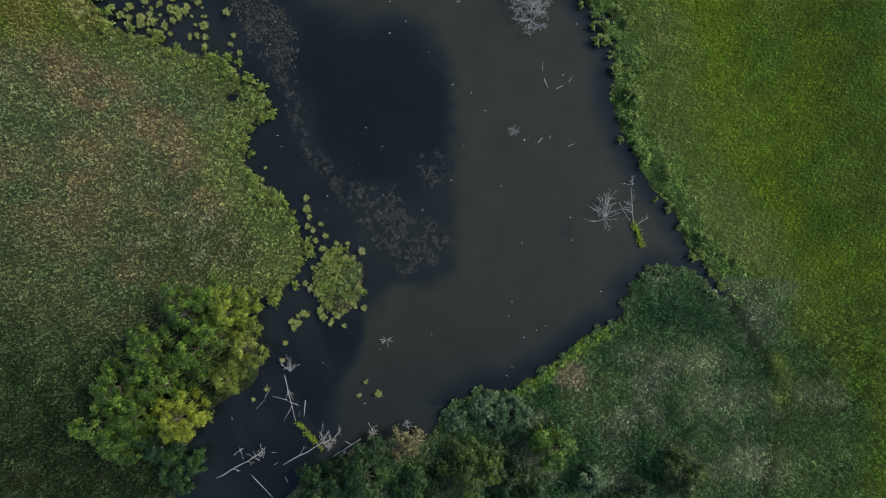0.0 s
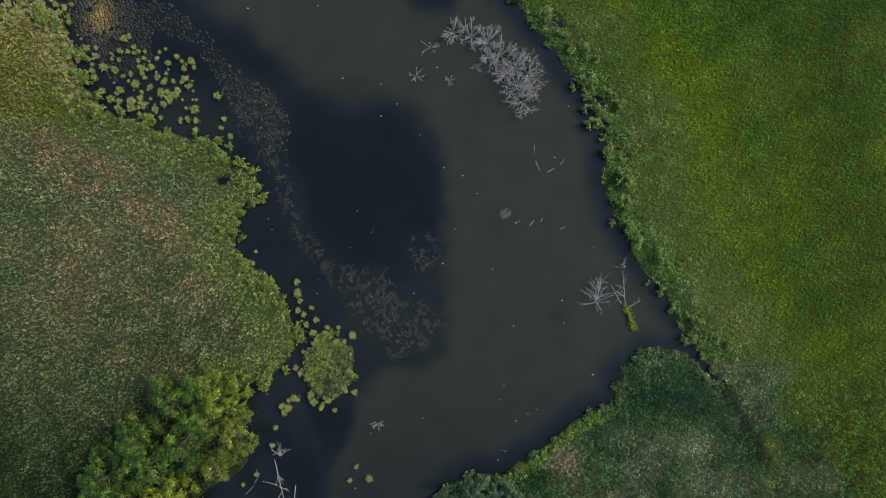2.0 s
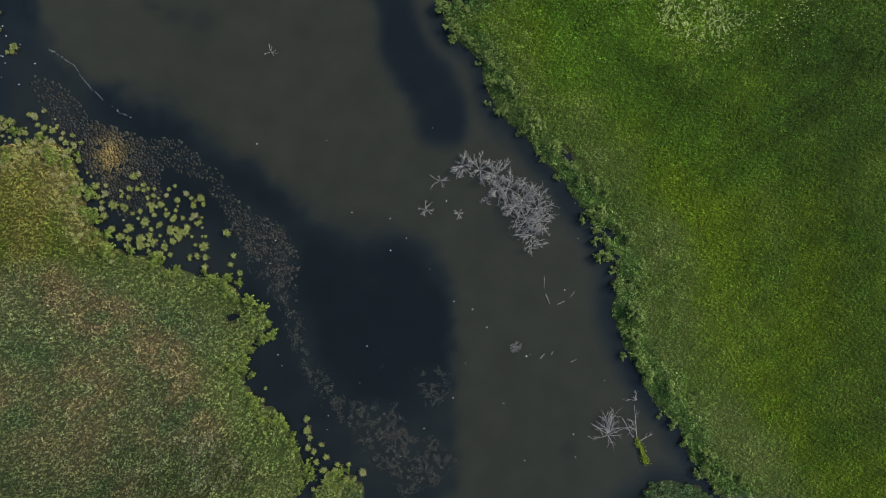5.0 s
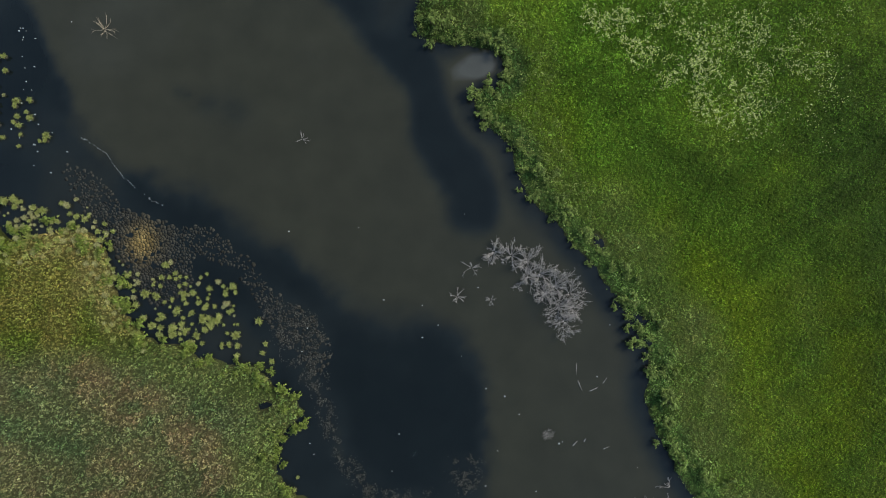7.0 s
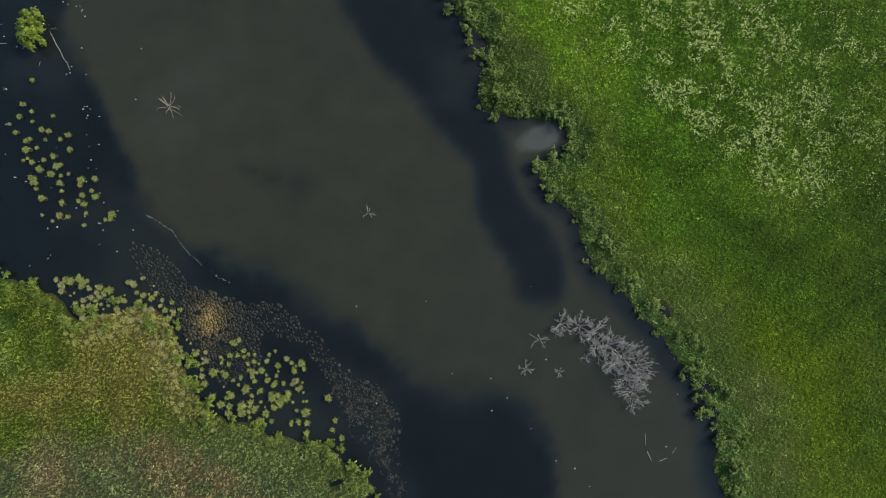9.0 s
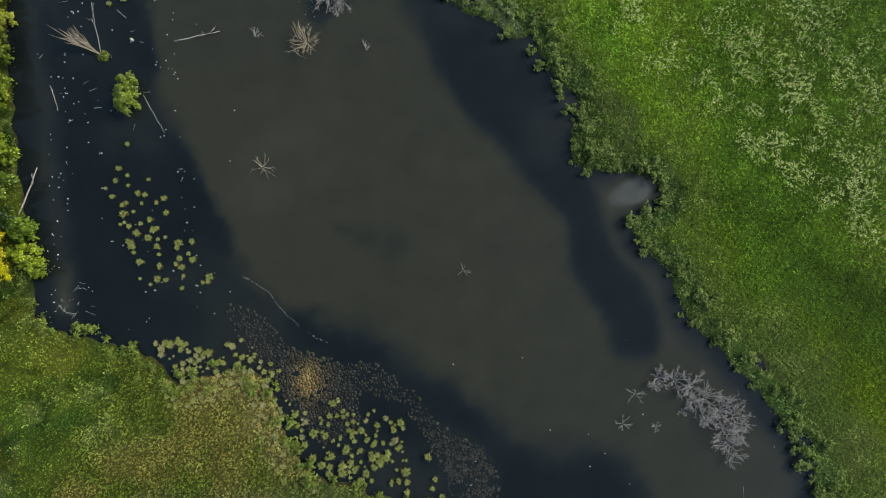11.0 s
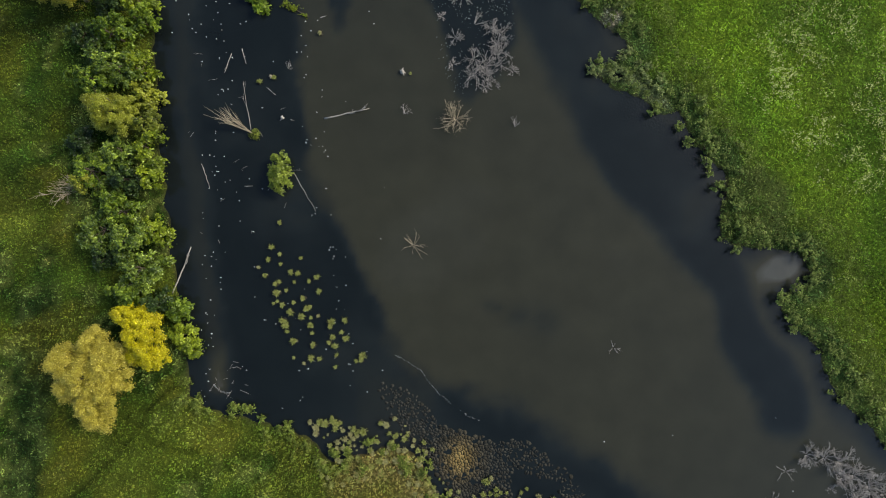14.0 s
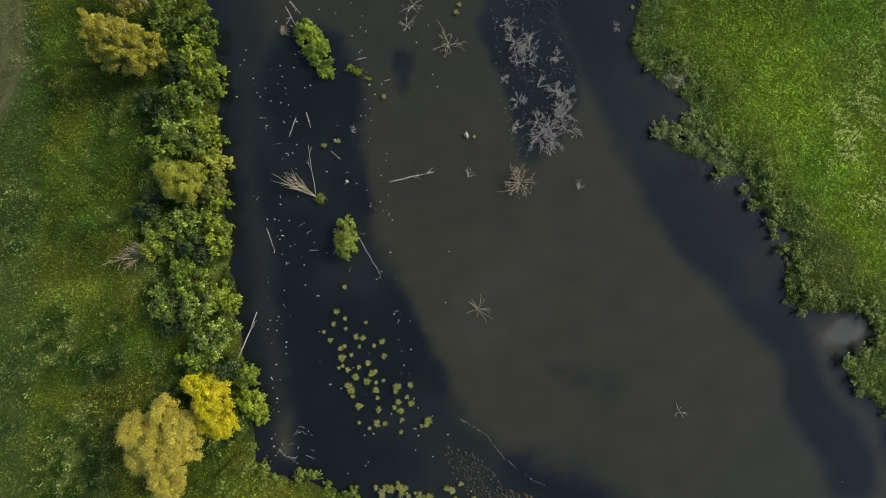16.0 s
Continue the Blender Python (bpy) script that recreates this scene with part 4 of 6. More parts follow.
# ---------------------------------------------------------------- sedge tussocks standing in the water
def tussock_meshes(seed, pale=0.0):
    r = np.random.default_rng(seed)
    V, F, S, T = [], [], [], []
    lobes = r.integers(1, 4)
    base = 0
    for l in range(lobes):
        a0 = r.uniform(0, 2 * np.pi)
        cx, cy = (0.30 * np.cos(a0), 0.30 * np.sin(a0)) if lobes > 1 else (0, 0)
        reach = r.uniform(0.75, 1.1) if l == 0 else r.uniform(0.5, 0.85)
        for k in range(int(60 * reach) + 14):
            a = r.uniform(0, 2 * np.pi)
            q = r.uniform(0, 1) ** 0.7
            L = reach * (0.05 + 0.44 * q) * r.uniform(0.7, 1.15)
            w = r.uniform(0.022, 0.05)
            h = reach * r.uniform(0.38, 0.62) * (1 - 0.45 * q)
            d = np.array([np.cos(a), np.sin(a), 0])
            sd = np.array([-np.sin(a), np.cos(a), 0])
            o = np.array([cx, cy, 0.10]) + d * 0.04
            m = o + d * L * 0.6 + [0, 0, h]
            e = o + d * L * 1.15 + [0, 0, h * r.uniform(0.6, 0.95)]
            V += [o - sd * w * 0.5, o + sd * w * 0.5, m + sd * w, m - sd * w, e]
            F += [base, base + 1, base + 2, base + 3, base + 3, base + 2, base + 4]
            S += [4, 3]
            g = r.uniform(0, 1)
            c = ((lin(140, 154, 72) * (1 - g) + lin(192, 194, 118) * g) * (1 - pale) + lin(192, 186, 138) * pale) * r.uniform(0.5, 1.05)
            T += [c] * 5
            base += 5
        dome, out = leaf_ball((cx, cy, 0.22), 0.24 * reach, 0.34 * reach, 34, r)
        g = r.uniform(0, 1, (34, 1))
        dv, df, ds, dt = leaf_arrays(dome, r.uniform(0.09, 0.2, 34), 0.5, 0.8, ((lin(140, 154, 72) * (1 - g) + lin(192, 194, 118) * g) * (1 - pale) + lin(192, 186, 138) * pale) * r.uniform(0.5, 1.05, (34, 1)), out)
        V += list(dv)
        F += list(df + base)
        S += list(ds)
        T += list(dt)
        base += len(dv)
    blades = mesh_from("grass_tuft", np.array(V), F, S, mat_leaf, np.array(T))
    ring = []
    for k in range(9):
        a = 2 * np.pi * k / 9
        ring.append((np.cos(a), np.sin(a)))
    MV = [(0.36 * c * r.uniform(0.8, 1.1), 0.36 * s_ * r.uniform(0.8, 1.1), -0.5) for c, s_ in ring] + [(0.24 * c, 0.24 * s_, 0.13) for c, s_ in ring]
    MF, MS = [], []
    for k in range(9):
        j = (k + 1) % 9
        MF += [k, j, 9 + j, 9 + k]
        MS.append(4)
    MF += list(range(9, 18))
    MS.append(9)
    return blades, mesh_from("root_mound", np.array(MV), MF, MS, mat_peat)


green_tussocks = [tussock_meshes(200 + k) for k in range(8)]
pale_tussocks = [tussock_meshes(230 + k, 0.65) for k in range(4)]


def tussock_mass(name, label, places, pale, lo, hi, z=0.0):
    """Crowded tussocks that run into one another, as one mesh."""
    V, F, S, T, base = [], [], [], [], 0
    for x, y in places:
        me = (pale_tussocks[r.integers(0, 4)] if r.uniform() < pale else green_tussocks[r.integers(0, 8)])[0]
        co, vi = np.empty(3 * len(me.vertices), np.float32), np.empty(len(me.loops), np.int32)
        total, tint = np.empty(len(me.polygons), np.int32), np.empty(4 * len(me.vertices), np.float32)
        me.vertices.foreach_get("co", co), me.loops.foreach_get("vertex_index", vi), me.polygons.foreach_get("loop_total", total), me.attributes["tint"].data.foreach_get("color", tint)
        a, q = r.uniform(0, 2 * np.pi), r.uniform(lo, hi)
        co = co.reshape(-1, 3) * q
        V.append(np.stack([x + co[:, 0] * np.cos(a) - co[:, 1] * np.sin(a), y + co[:, 0] * np.sin(a) + co[:, 1] * np.cos(a), z + co[:, 2]], 1))
        F.append(vi + base), S.append(total), T.append(tint.reshape(-1, 4)[:, :3])
        base += len(co)
    tagged(new(name, mesh_from(name, np.vstack(V), np.concatenate(F), np.concatenate(S), mat_leaf, np.vstack(T))), label, "tussocks", kind="stuff")


def put_tussocks(places, group, lo=0.95, hi=1.45, pale=0.1, jitter=0.1):
    for x, y in places:
        is_pale = r.uniform(0, 1) < pale
        me1, me2 = pale_tussocks[r.integers(0, 4)] if is_pale else green_tussocks[r.integers(0, 8)]
        place_pair("sedge_tussock", x + r.normal(0, jitter), y + r.normal(0, jitter), 0.0, r.uniform(0, 360), r.uniform(lo, hi), me1, me2, ("grass_tuft", "root_mound"),
                   "straw-pale sedge tussock standing in shallow water" if is_pale else "yellow-green sedge tussock standing in shallow water", "tussock", group)


FIELD = [(-69.6, 69.3), (-68.3, 68.3), (-69.8, 67.7), (-65.5, 67.6), (-70, 65.4), (-66.9, 65.8), (-65.9, 65.6), (-63.2, 65), (-64.5, 64.6), (-68.4, 64.7), (-68.6, 64.1), (-67.4, 63.5), (-68.3, 63.2),
         (-63.2, 63.2), (-68.5, 62.3), (-65.1, 62.2), (-66.5, 61.8), (-67.9, 61.4), (-64.1, 61.1), (-65, 60.8), (-66.7, 60.5), (-65.6, 60), (-64.3, 59.8), (-67.6, 59.5), (-64.1, 58.6), (-67.4, 58.6),
         (-63.9, 57.7), (-67.3, 57.9), (-66.2, 56.5), (-63.8, 56), (-61.4, 59.1), (-59.6, 59.6), (-61.6, 58.4), (-61.2, 57.2), (-60, 57.6), (-59.5, 56.7), (-61, 55.7), (-57.1, 54.5), (-57.2, 53.9), (-58.1, 53.9),
         (-64.1, 54.3), (-63.1, 54.3), (-60.9, 53.1), (-68.4, 72.5)]
FIELD_SMALL = [(-68.1, 66.9), (-71.1, 66.7), (-66.4, 64.5), (-69.2, 61.8), (-63.3, 60), (-61.6, 56.4), (-60.8, 54.5), (-65.1, 53.5), (-66.5, 54.5), (-68.3, 72.6), (-62.5, 98.6), (-71.3, 91.7), (-28.2, 111), (-52.5, 111.5), (-52.5, 110.4)]
SHORE_FIELD = [(-64.3, 45.8), (-62.9, 45.8), (-61.8, 45.5), (-60.3, 45.8), (-61.4, 46.1), (-61.1, 44.8), (-59.9, 44.7), (-58.4, 44.8), (-59.1, 44), (-57.2, 44.6), (-63.7, 44.6), (-63.3, 44.3), (-59.6, 43.4),
               (-58.6, 43.5), (-59.1, 43), (-61.7, 42.8), (-60.7, 43.2), (-60, 42.3), (-60.5, 41.8), (-61.5, 41.5), (-60.9, 40.9), (-55, 45.7), (-54.4, 45.1), (-53, 46.1), (-53.9, 44.1), (-55.3, 43.2),
               (-53.8, 42.9), (-53.6, 42.2), (-51.8, 43.2), (-49.2, 42.9), (-49.9, 41.8), (-48.1, 41.8), (-56.2, 42), (-52.8, 41.7), (-59, 40.9), (-58, 41.2), (-49.8, 40.5), (-48.4, 38.1), (-45.9, 36.2),
               (-47.3, 36), (-44.4, 35.2), (-44.9, 33.2), (-44.6, 32.1), (-43.5, 33.6), (-46.9, 34.9), (-48.3, 35), (-49.6, 38.8)]
BAY_FIELD = [(-43.7, 33.7), (-41.2, 37.6), (-40.2, 37.9), (-39.6, 36.4), (-41.2, 35.8), (-41.5, 34.8), (-39.4, 35.5), (-38.1, 34.9), (-36.1, 35.9), (-36.4, 35.2), (-33.8, 35.3), (-31.9, 34.7), (-34.9, 34.5),
             (-33.2, 33.9), (-37.3, 33.7), (-38.5, 33.4), (-39.7, 32.8), (-41.9, 33.1), (-41, 32.4), (-37.9, 32.3), (-36.4, 32.7), (-35.1, 33.1), (-35.7, 31.8), (-34.2, 32.1), (-32.2, 32.2), (-32.3, 31.4)]
BAY_FIELD_INNER = [(-39.1, 31.4), (-37.5, 31.3), (-41, 30.6), (-36, 30.4), (-34.8, 30.5), (-33.6, 30.6), (-39.6, 29.7), (-38.6, 29.5), (-42.4, 29.4), (-41.3, 29.2), (-37.8, 28.5), (-36.5, 28), (-35.5, 28.5),
                   (-38.8, 28.4), (-39.8, 28.2), (-32.6, 28.5), (-31.2, 28.3), (-31.9, 27), (-30.7, 26.7), (-30.9, 25.5), (-33, 27.2), (-28.3, 30.3), (-27.4, 27.3), (-27.5, 26), (-26.5, 24.8), (-27.2, 22.5),
                   (-43.4, 30.2), (-41.4, 28.3), (-37.3, 27.2), (-34.5, 29.3), (-34, 30)]
SOUTH_FIELD = [(-16.8, 5.4), (-16.8, 4.3), (-16.4, 3.1), (-16.7, 2), (-14.8, 2.2), (-15.9, 1.2), (-14.4, 0.5), (-15.5, -0.3), (-18.4, -11.5), (-17.6, -10.3), (-16.5, -9.9), (-14.6, -9.7), (-13.4, -11.4), (-12.3, -10.2),
               (-11.5, -11.4), (-19.8, -16.4), (-19.3, -14.1), (-21.7, -20.3), (-23.5, -21.8), (-9.1, -20.9), (-8.3, -19), (-6.6, -20.7), (-22.6, 9.5), (-22.9, 8), (-18.2, -11.8), (-17.9, -11)]
put_tussocks(FIELD, "tussocks in the north-west bay", 0.74, 1.15, 0.0)
put_tussocks(FIELD_SMALL, "tussocks in the north-west bay", 0.55, 0.8, 0.3)
put_tussocks(SHORE_FIELD, "tussocks off the marsh tip", 0.85, 1.25, 0.35)
put_tussocks(BAY_FIELD, "tussocks in the marsh bay", 0.75, 1.15, 0.08)
put_tussocks(BAY_FIELD_INNER, "tussocks in the marsh bay", 0.8, 1.35, 0.05)
for k in range(30):
    a, q = r.uniform(0, 2 * np.pi), r.uniform(0.75, 1.25)
    SOUTH_FIELD.append((ISLET[0] - 0.3 + 3.6 * q * math.cos(a), ISLET[1] + 0.2 + 4.5 * q * math.sin(a)))
put_tussocks(SOUTH_FIELD, "tussocks round the islet", 0.7, 1.25, 0.1)
# lesser tussocks filling the bay and the shallows off the tip
BAY = np.array([(-43.5, 34.5), (-41.5, 38.2), (-36, 36.8), (-31.5, 35.5), (-30.8, 31), (-32, 26), (-36, 26.8), (-42, 28.6)])
TIP_SHALLOWS = np.array([(-65, 46.6), (-58, 46), (-51, 45.2), (-46.5, 38), (-44, 35.5), (-46, 32), (-50, 41), (-54, 42.4), (-61, 41.2)])
for poly, count, pale_share in ((BAY, 60, 0.15), (TIP_SHALLOWS, 70, 0.55)):
    (lx, ly), (hx, hy) = poly.min(0), poly.max(0)
    px, py = r.uniform(lx, hx, 900), r.uniform(ly, hy, 900)
    ok = inside(px, py, poly) & (raster(land, px, py) < 0.3)
    tussock_mass("small_tussocks", "small yellow-green and straw tussocks in the shallows", list(zip(px[ok][:count], py[ok][:count])), pale_share, 0.38, 0.78)
# straw-coloured tussocks crowding the marsh tip
tip = []
for k in range(900):
    x, y = r.uniform(-63, -43), r.uniform(26, 43)
    dd = float(raster(land, np.array([x]), np.array([y]))[0])
    if 0 < dd < 3.2 and all((x - a) ** 2 + (y - b) ** 2 > 0.75 for a, b in tip):
        tip.append((x, y))
tussock_mass("tussock_fringe", "straw-coloured tussocks crowding the marsh edge", tip[:200], 0.5, 0.75, 1.15, 0.12)


# ---------------------------------------------------------------- trees
def tree(name, x, y, radius, height, seed, colors, label, category="tree", bark=None, leaf=0.2, per=1.0, base_z=None, group="", vary=0.35, fine=1.0, lobes=None, pale=0.06, gaps=0.1, even=0.0, fuzz=0.11):
    """A broadleaf tree: tapered trunk, limbs and a crown of several domes, each of many twigs with leaves. lobes: (dx, dy, radius, height) of each dome."""
    r = np.random.default_rng(seed)
    ob = new(name)
    z = float(ground_z(np.array([x]), np.array([y]))[0]) if base_z is None else base_z
    ob.matrix_world = pose(x, y, max(z, -0.2))
    bark = bark or mat_bark
    lean = r.normal(0, 0.08, 2)
    pts, _ = bent((0, 0, -0.3), (lean[0], lean[1], 1), height * 0.7, r, 6, 0.07)
    part("trunk", mesh_from("trunk", *tube_arrays(pts, np.linspace(0.045 * height * 0.6, 0.05, 7), 8), bark), ob)
    if lobes is None:
        lobes = [(0.0, 0.0, radius * 0.52, height)]
        n = int(r.integers(4, 7))
        turn = r.uniform(0, 2 * np.pi)
        for k in range(n):
            a = turn + 2 * np.pi * k / n + r.normal(0, 0.25)
            q = radius * r.uniform(0.5, 0.72)
            lobes.append((q * np.cos(a), q * np.sin(a), radius * r.uniform(0.28, 0.46), height * r.uniform(0.45, 0.95)))
    C, S, T = [], [], []
    for dx, dy, rad, top in lobes:
        count = int((4 + 4.6 * rad ** 1.6) / fine ** 1.6)
        shade = r.uniform(0.74, 1.18)
        for k in range(count):
            if r.uniform() < gaps:
                continue
            a = 2 * np.pi * (k * 0.382 + r.uniform(-0.14, 0.14))
            q = ((k + 0.3) / count) ** 0.5
            s = r.uniform(0.42, 0.95) * (0.66 + 0.09 * radius) * fine
            c = np.array([dx + rad * q * r.uniform(0.82, 1.12) * np.cos(a), dy + rad * q * r.uniform(0.82, 1.12) * np.sin(a), top * (0.95 - 0.5 * q ** 1.7) * r.uniform(1 - vary * (0.35 + 0.65 * q), 1.0) - 0.4 * s])
            C.append(c), S.append(s), T.append(shade * r.uniform(0.72, 1.22))
            if k % 7 == 2 and q > 0.3:
                i = min(2 + k % 3, 5)
                limb, _ = bent(pts[i], c - pts[i], np.linalg.norm(c - pts[i]) * 1.02, r, 5, 0.08)
                part("limb", mesh_from("limb", *tube_arrays(limb, np.linspace(0.018 * height * 0.6, 0.02, 6), 5), bark), ob)
    C, S, T = np.array(C), np.array(S), np.array(T)
    P, D, tone = spray_points(C, S, T, r, 13, max(6, int(15 * per)), 0.45, 0.35, fuzz)
    tone = tone + even * (0.95 - tone)
    # sparse inner and lower leaves, crown shade painted in as a darker tone
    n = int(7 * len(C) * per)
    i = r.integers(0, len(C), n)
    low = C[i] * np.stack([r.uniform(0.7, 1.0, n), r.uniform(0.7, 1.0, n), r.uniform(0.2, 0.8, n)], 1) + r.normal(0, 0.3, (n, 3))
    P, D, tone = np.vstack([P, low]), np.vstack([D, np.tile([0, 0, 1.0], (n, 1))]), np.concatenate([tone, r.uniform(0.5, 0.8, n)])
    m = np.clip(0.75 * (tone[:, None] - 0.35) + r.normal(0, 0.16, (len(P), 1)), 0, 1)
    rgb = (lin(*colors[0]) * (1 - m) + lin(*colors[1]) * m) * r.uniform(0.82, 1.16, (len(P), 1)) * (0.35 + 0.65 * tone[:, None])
    # a random share of leaves is paler, leaf glints put into the colour
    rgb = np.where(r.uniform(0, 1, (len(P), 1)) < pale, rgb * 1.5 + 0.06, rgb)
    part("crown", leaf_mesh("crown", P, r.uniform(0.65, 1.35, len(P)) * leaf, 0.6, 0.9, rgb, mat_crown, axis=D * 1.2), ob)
    return tagged(ob, label, category, group)


GREEN = ((64, 92, 22), (128, 148, 44))
DEEP = ((40, 62, 24), (78, 98, 40))
LIME = ((92, 114, 22), (144, 158, 42))
GOLD = ((158, 156, 18), (214, 202, 34))
STRAW = ((154, 146, 50), (200, 188, 82))
OLIVE = ((116, 126, 34), (158, 162, 54))
DULL = ((88, 102, 34), (124, 132, 50))
SPECKLED = ((66, 92, 26), (126, 144, 52))
WARM = ((80, 102, 24), (130, 142, 46))
AMBER = ((102, 116, 28), (144, 150, 48))
MOSS = ((46, 66, 22), (90, 108, 38))
GREY = ((58, 82, 50), (104, 124, 84))
GROVE = ((46, 71, 19), (106, 130, 41))
# dark leaf tint standing in for shade; several such trees are added understory
SHADE = ((30, 52, 20), (62, 86, 36))

SW_TREES = [(-30.6, -9.4, 4.6, 7.0, GROVE), (-26.0, -9.6, 3.6, 5.8, WARM), (-35.6, -14.6, 3.8, 6.5, GROVE), (-29.6, -14.6, 4.0, 7.0, GROVE), (-38.9, -19.4, 4.0, 6.5, GROVE), (-33.6, -18.4, 3.4, 6.0, GROVE),
            (-37.2, -23.2, 3.6, 6.0, GROVE), (-42.0, -24.6, 3.4, 5.4, GROVE), (-31.8, -23.4, 3.4, 6.8, AMBER), (-38.8, -27.2, 3.4, 5.0, GROVE), (-34.6, -27.4, 3.0, 4.6, SHADE), (-24.0, -14.6, 3.0, 4.6, DULL),
            (-26.6, -18.6, 2.2, 4.2, DULL), (-32.0, -31.0, 3.0, 3.6, SHADE)]
for k, (x, y, rad, h, col) in enumerate(SW_TREES):
    what = {SHADE: "willow in the marsh grove, tinted dark for shade", GROVE: "green bushy willow in the marsh grove", DULL: "half-bare olive willow leaning over the water", WARM: "yellowish green willow in the marsh grove",
            AMBER: "yellow-green willow at the grove's edge"}[col]
    tree("willow_tree", x, y, rad, h, 300 + k, col, what, per=0.8 if col is DULL else 1.5, leaf=0.165, group="willows in the marsh grove", gaps=0.16, pale=0.02, fuzz=0.17)
S_TREES = [(-8.2, -30.6, 4.4, 5.0, SHADE), (5.6, -29.9, 4.2, 6.4, MOSS), (16.5, -26.0, 3.0, 6.8, GROVE), (10.8, -30.6, 3.2, 4.0, SHADE), (22.0, -30.8, 2.0, 3.8, GREY), (34.0, -29.4, 3.2, 5.0, MOSS),
           (-13.9, -33.2, 3.6, 4.6, SHADE), (-0.5, -33.0, 3.8, 4.6, SHADE), (27.5, -33.5, 3.0, 4.0, SHADE), (14, -34.0, 3.6, 4.6, SHADE), (8.0, -22.0, 2.6, 2.4, GREY), (11.6, -23.0, 2.6, 2.6, GREY), (4.0, -23.8, 1.9, 2.0, GREY)]
for k, (x, y, rad, h, col) in enumerate(S_TREES):
    what = {SHADE: "bushy tree on the south bank, tinted dark for shade", MOSS: "moss-green leafy tree on the south bank", GROVE: "leafy green tree on the south bank", GREY: "low grey-green willow bush on the south bank"}[col]
    tree("willow_tree", x, y, rad, h, 330 + k, col, what, per=1.4, leaf=0.17, group="trees on the south bank", pale=0.02, fuzz=0.16)
tree("shrub", -2.6, -27.0, 2.4, 2.6, 345, ((104, 96, 62), (132, 124, 84)), "brownish half-dead shrub on the bank", "shrub", per=0.5)

# some low DEEP alders fill dark gaps, their tint standing in for shade
W_TREES = [(-89.1, 108.2, 3.0, 6.5, GREEN), (-85.9, 102.6, 2.9, 5.6, LIME), (-89.4, 101.8, 2.2, 4.0, DEEP), (-87.7, 97.2, 2.9, 6.0, GREEN), (-90.0, 95.4, 2.2, 4.2, DEEP), (-84.6, 99.4, 2.1, 4.6, GREEN), (-90.4, 91.2, 2.9, 6.0, GREEN),
           (-87.2, 92.8, 2.9, 6.4, SPECKLED), (-84.6, 93.0, 2.1, 4.8, LIME), (-84.1, 89.4, 1.8, 4.0, OLIVE), (-84.0, 85.4, 2.0, 4.4, DULL), (-84.1, 82.6, 2.3, 4.8, LIME), (-86.9, 81.6, 2.3, 5.2, SPECKLED), (-90.0, 79.3, 3.0, 5.8, GREEN),
           (-83.4, 79.2, 2.1, 4.6, LIME), (-86.0, 78.2, 2.2, 4.8, DEEP), (-86.8, 74.0, 2.5, 5.2, GREEN), (-88.9, 71.6, 2.7, 5.8, SPECKLED), (-85.4, 70.6, 3.0, 6.4, SPECKLED), (-82.6, 71.2, 2.0, 4.6, LIME), (-84.0, 66.4, 3.4, 6.2, SPECKLED),
           (-86.0, 63.8, 2.2, 4.8, GREEN), (-82.0, 62.0, 2.2, 4.4, DEEP), (-80.0, 61.2, 1.5, 3.4, GREEN), (-88.6, 112.5, 3.2, 6.0, DEEP), (-85.4, 107.4, 2.4, 5.0, GREEN), (-92.0, 97.6, 2.0, 3.4, DEEP), (-92.6, 83.2, 1.9, 3.2, DEEP), (-89.4, 68.2, 1.6, 3.0, DEEP)]
for k, (x, y, rad, h, col) in enumerate(W_TREES):
    x -= 1.2
    what = {GREEN: "leafy green alder in the bank row", LIME: "bright yellow-green alder in the bank row", OLIVE: "olive sparse alder over the water", DEEP: "low dark green alder in the bank row",
            DULL: "dull olive alder over the water", SPECKLED: "green bank tree speckled with pale leaves"}[col]
    tree("alder_tree", x, y, rad, h, 360 + k, col, what, per=0.85, leaf=0.27, group="trees along the west bank", pale=0.14 if col is SPECKLED else 0.05, gaps=0.24)
tree("willow_tree", -88.6, 86.6, 3.3, 6.6, 390, OLIVE, "olive-yellow willow with fine drooping leaves", per=1.6, leaf=0.14, fine=0.72, vary=0.3, gaps=0.04, even=0.5, fuzz=0.28,
     lobes=[(0, 0, 2.2, 6.6), (-1.9, 1.2, 1.5, 5.6), (1.2, -1.3, 1.5, 5.6), (1.6, 0.9, 1.3, 5.0), (-0.8, -1.2, 1.3, 5.4)])
tree("willow_tree", -90.6, 53.4, 5.8, 7.5, 391, STRAW, "straw-pale blossoming willow on the bank", per=1.9, leaf=0.15, fine=0.7, vary=0.25, gaps=0.02, pale=0.04, even=0.7, fuzz=0.34,
     lobes=[(0.2, -0.2, 3.1, 7.2), (0.2, 4.2, 1.7, 5.6), (-2.7, 1.6, 2.3, 6.4), (2.4, 1.4, 2.5, 6.6), (0.6, -3.6, 2.3, 6.4), (-2.2, -1.4, 1.9, 6.0), (2.3, -1.8, 2.0, 6.2), (0.7, -5.6, 1.4, 5.2), (-3.6, 2.4, 1.3, 5.4), (3.4, 2.2, 1.4, 5.6)])
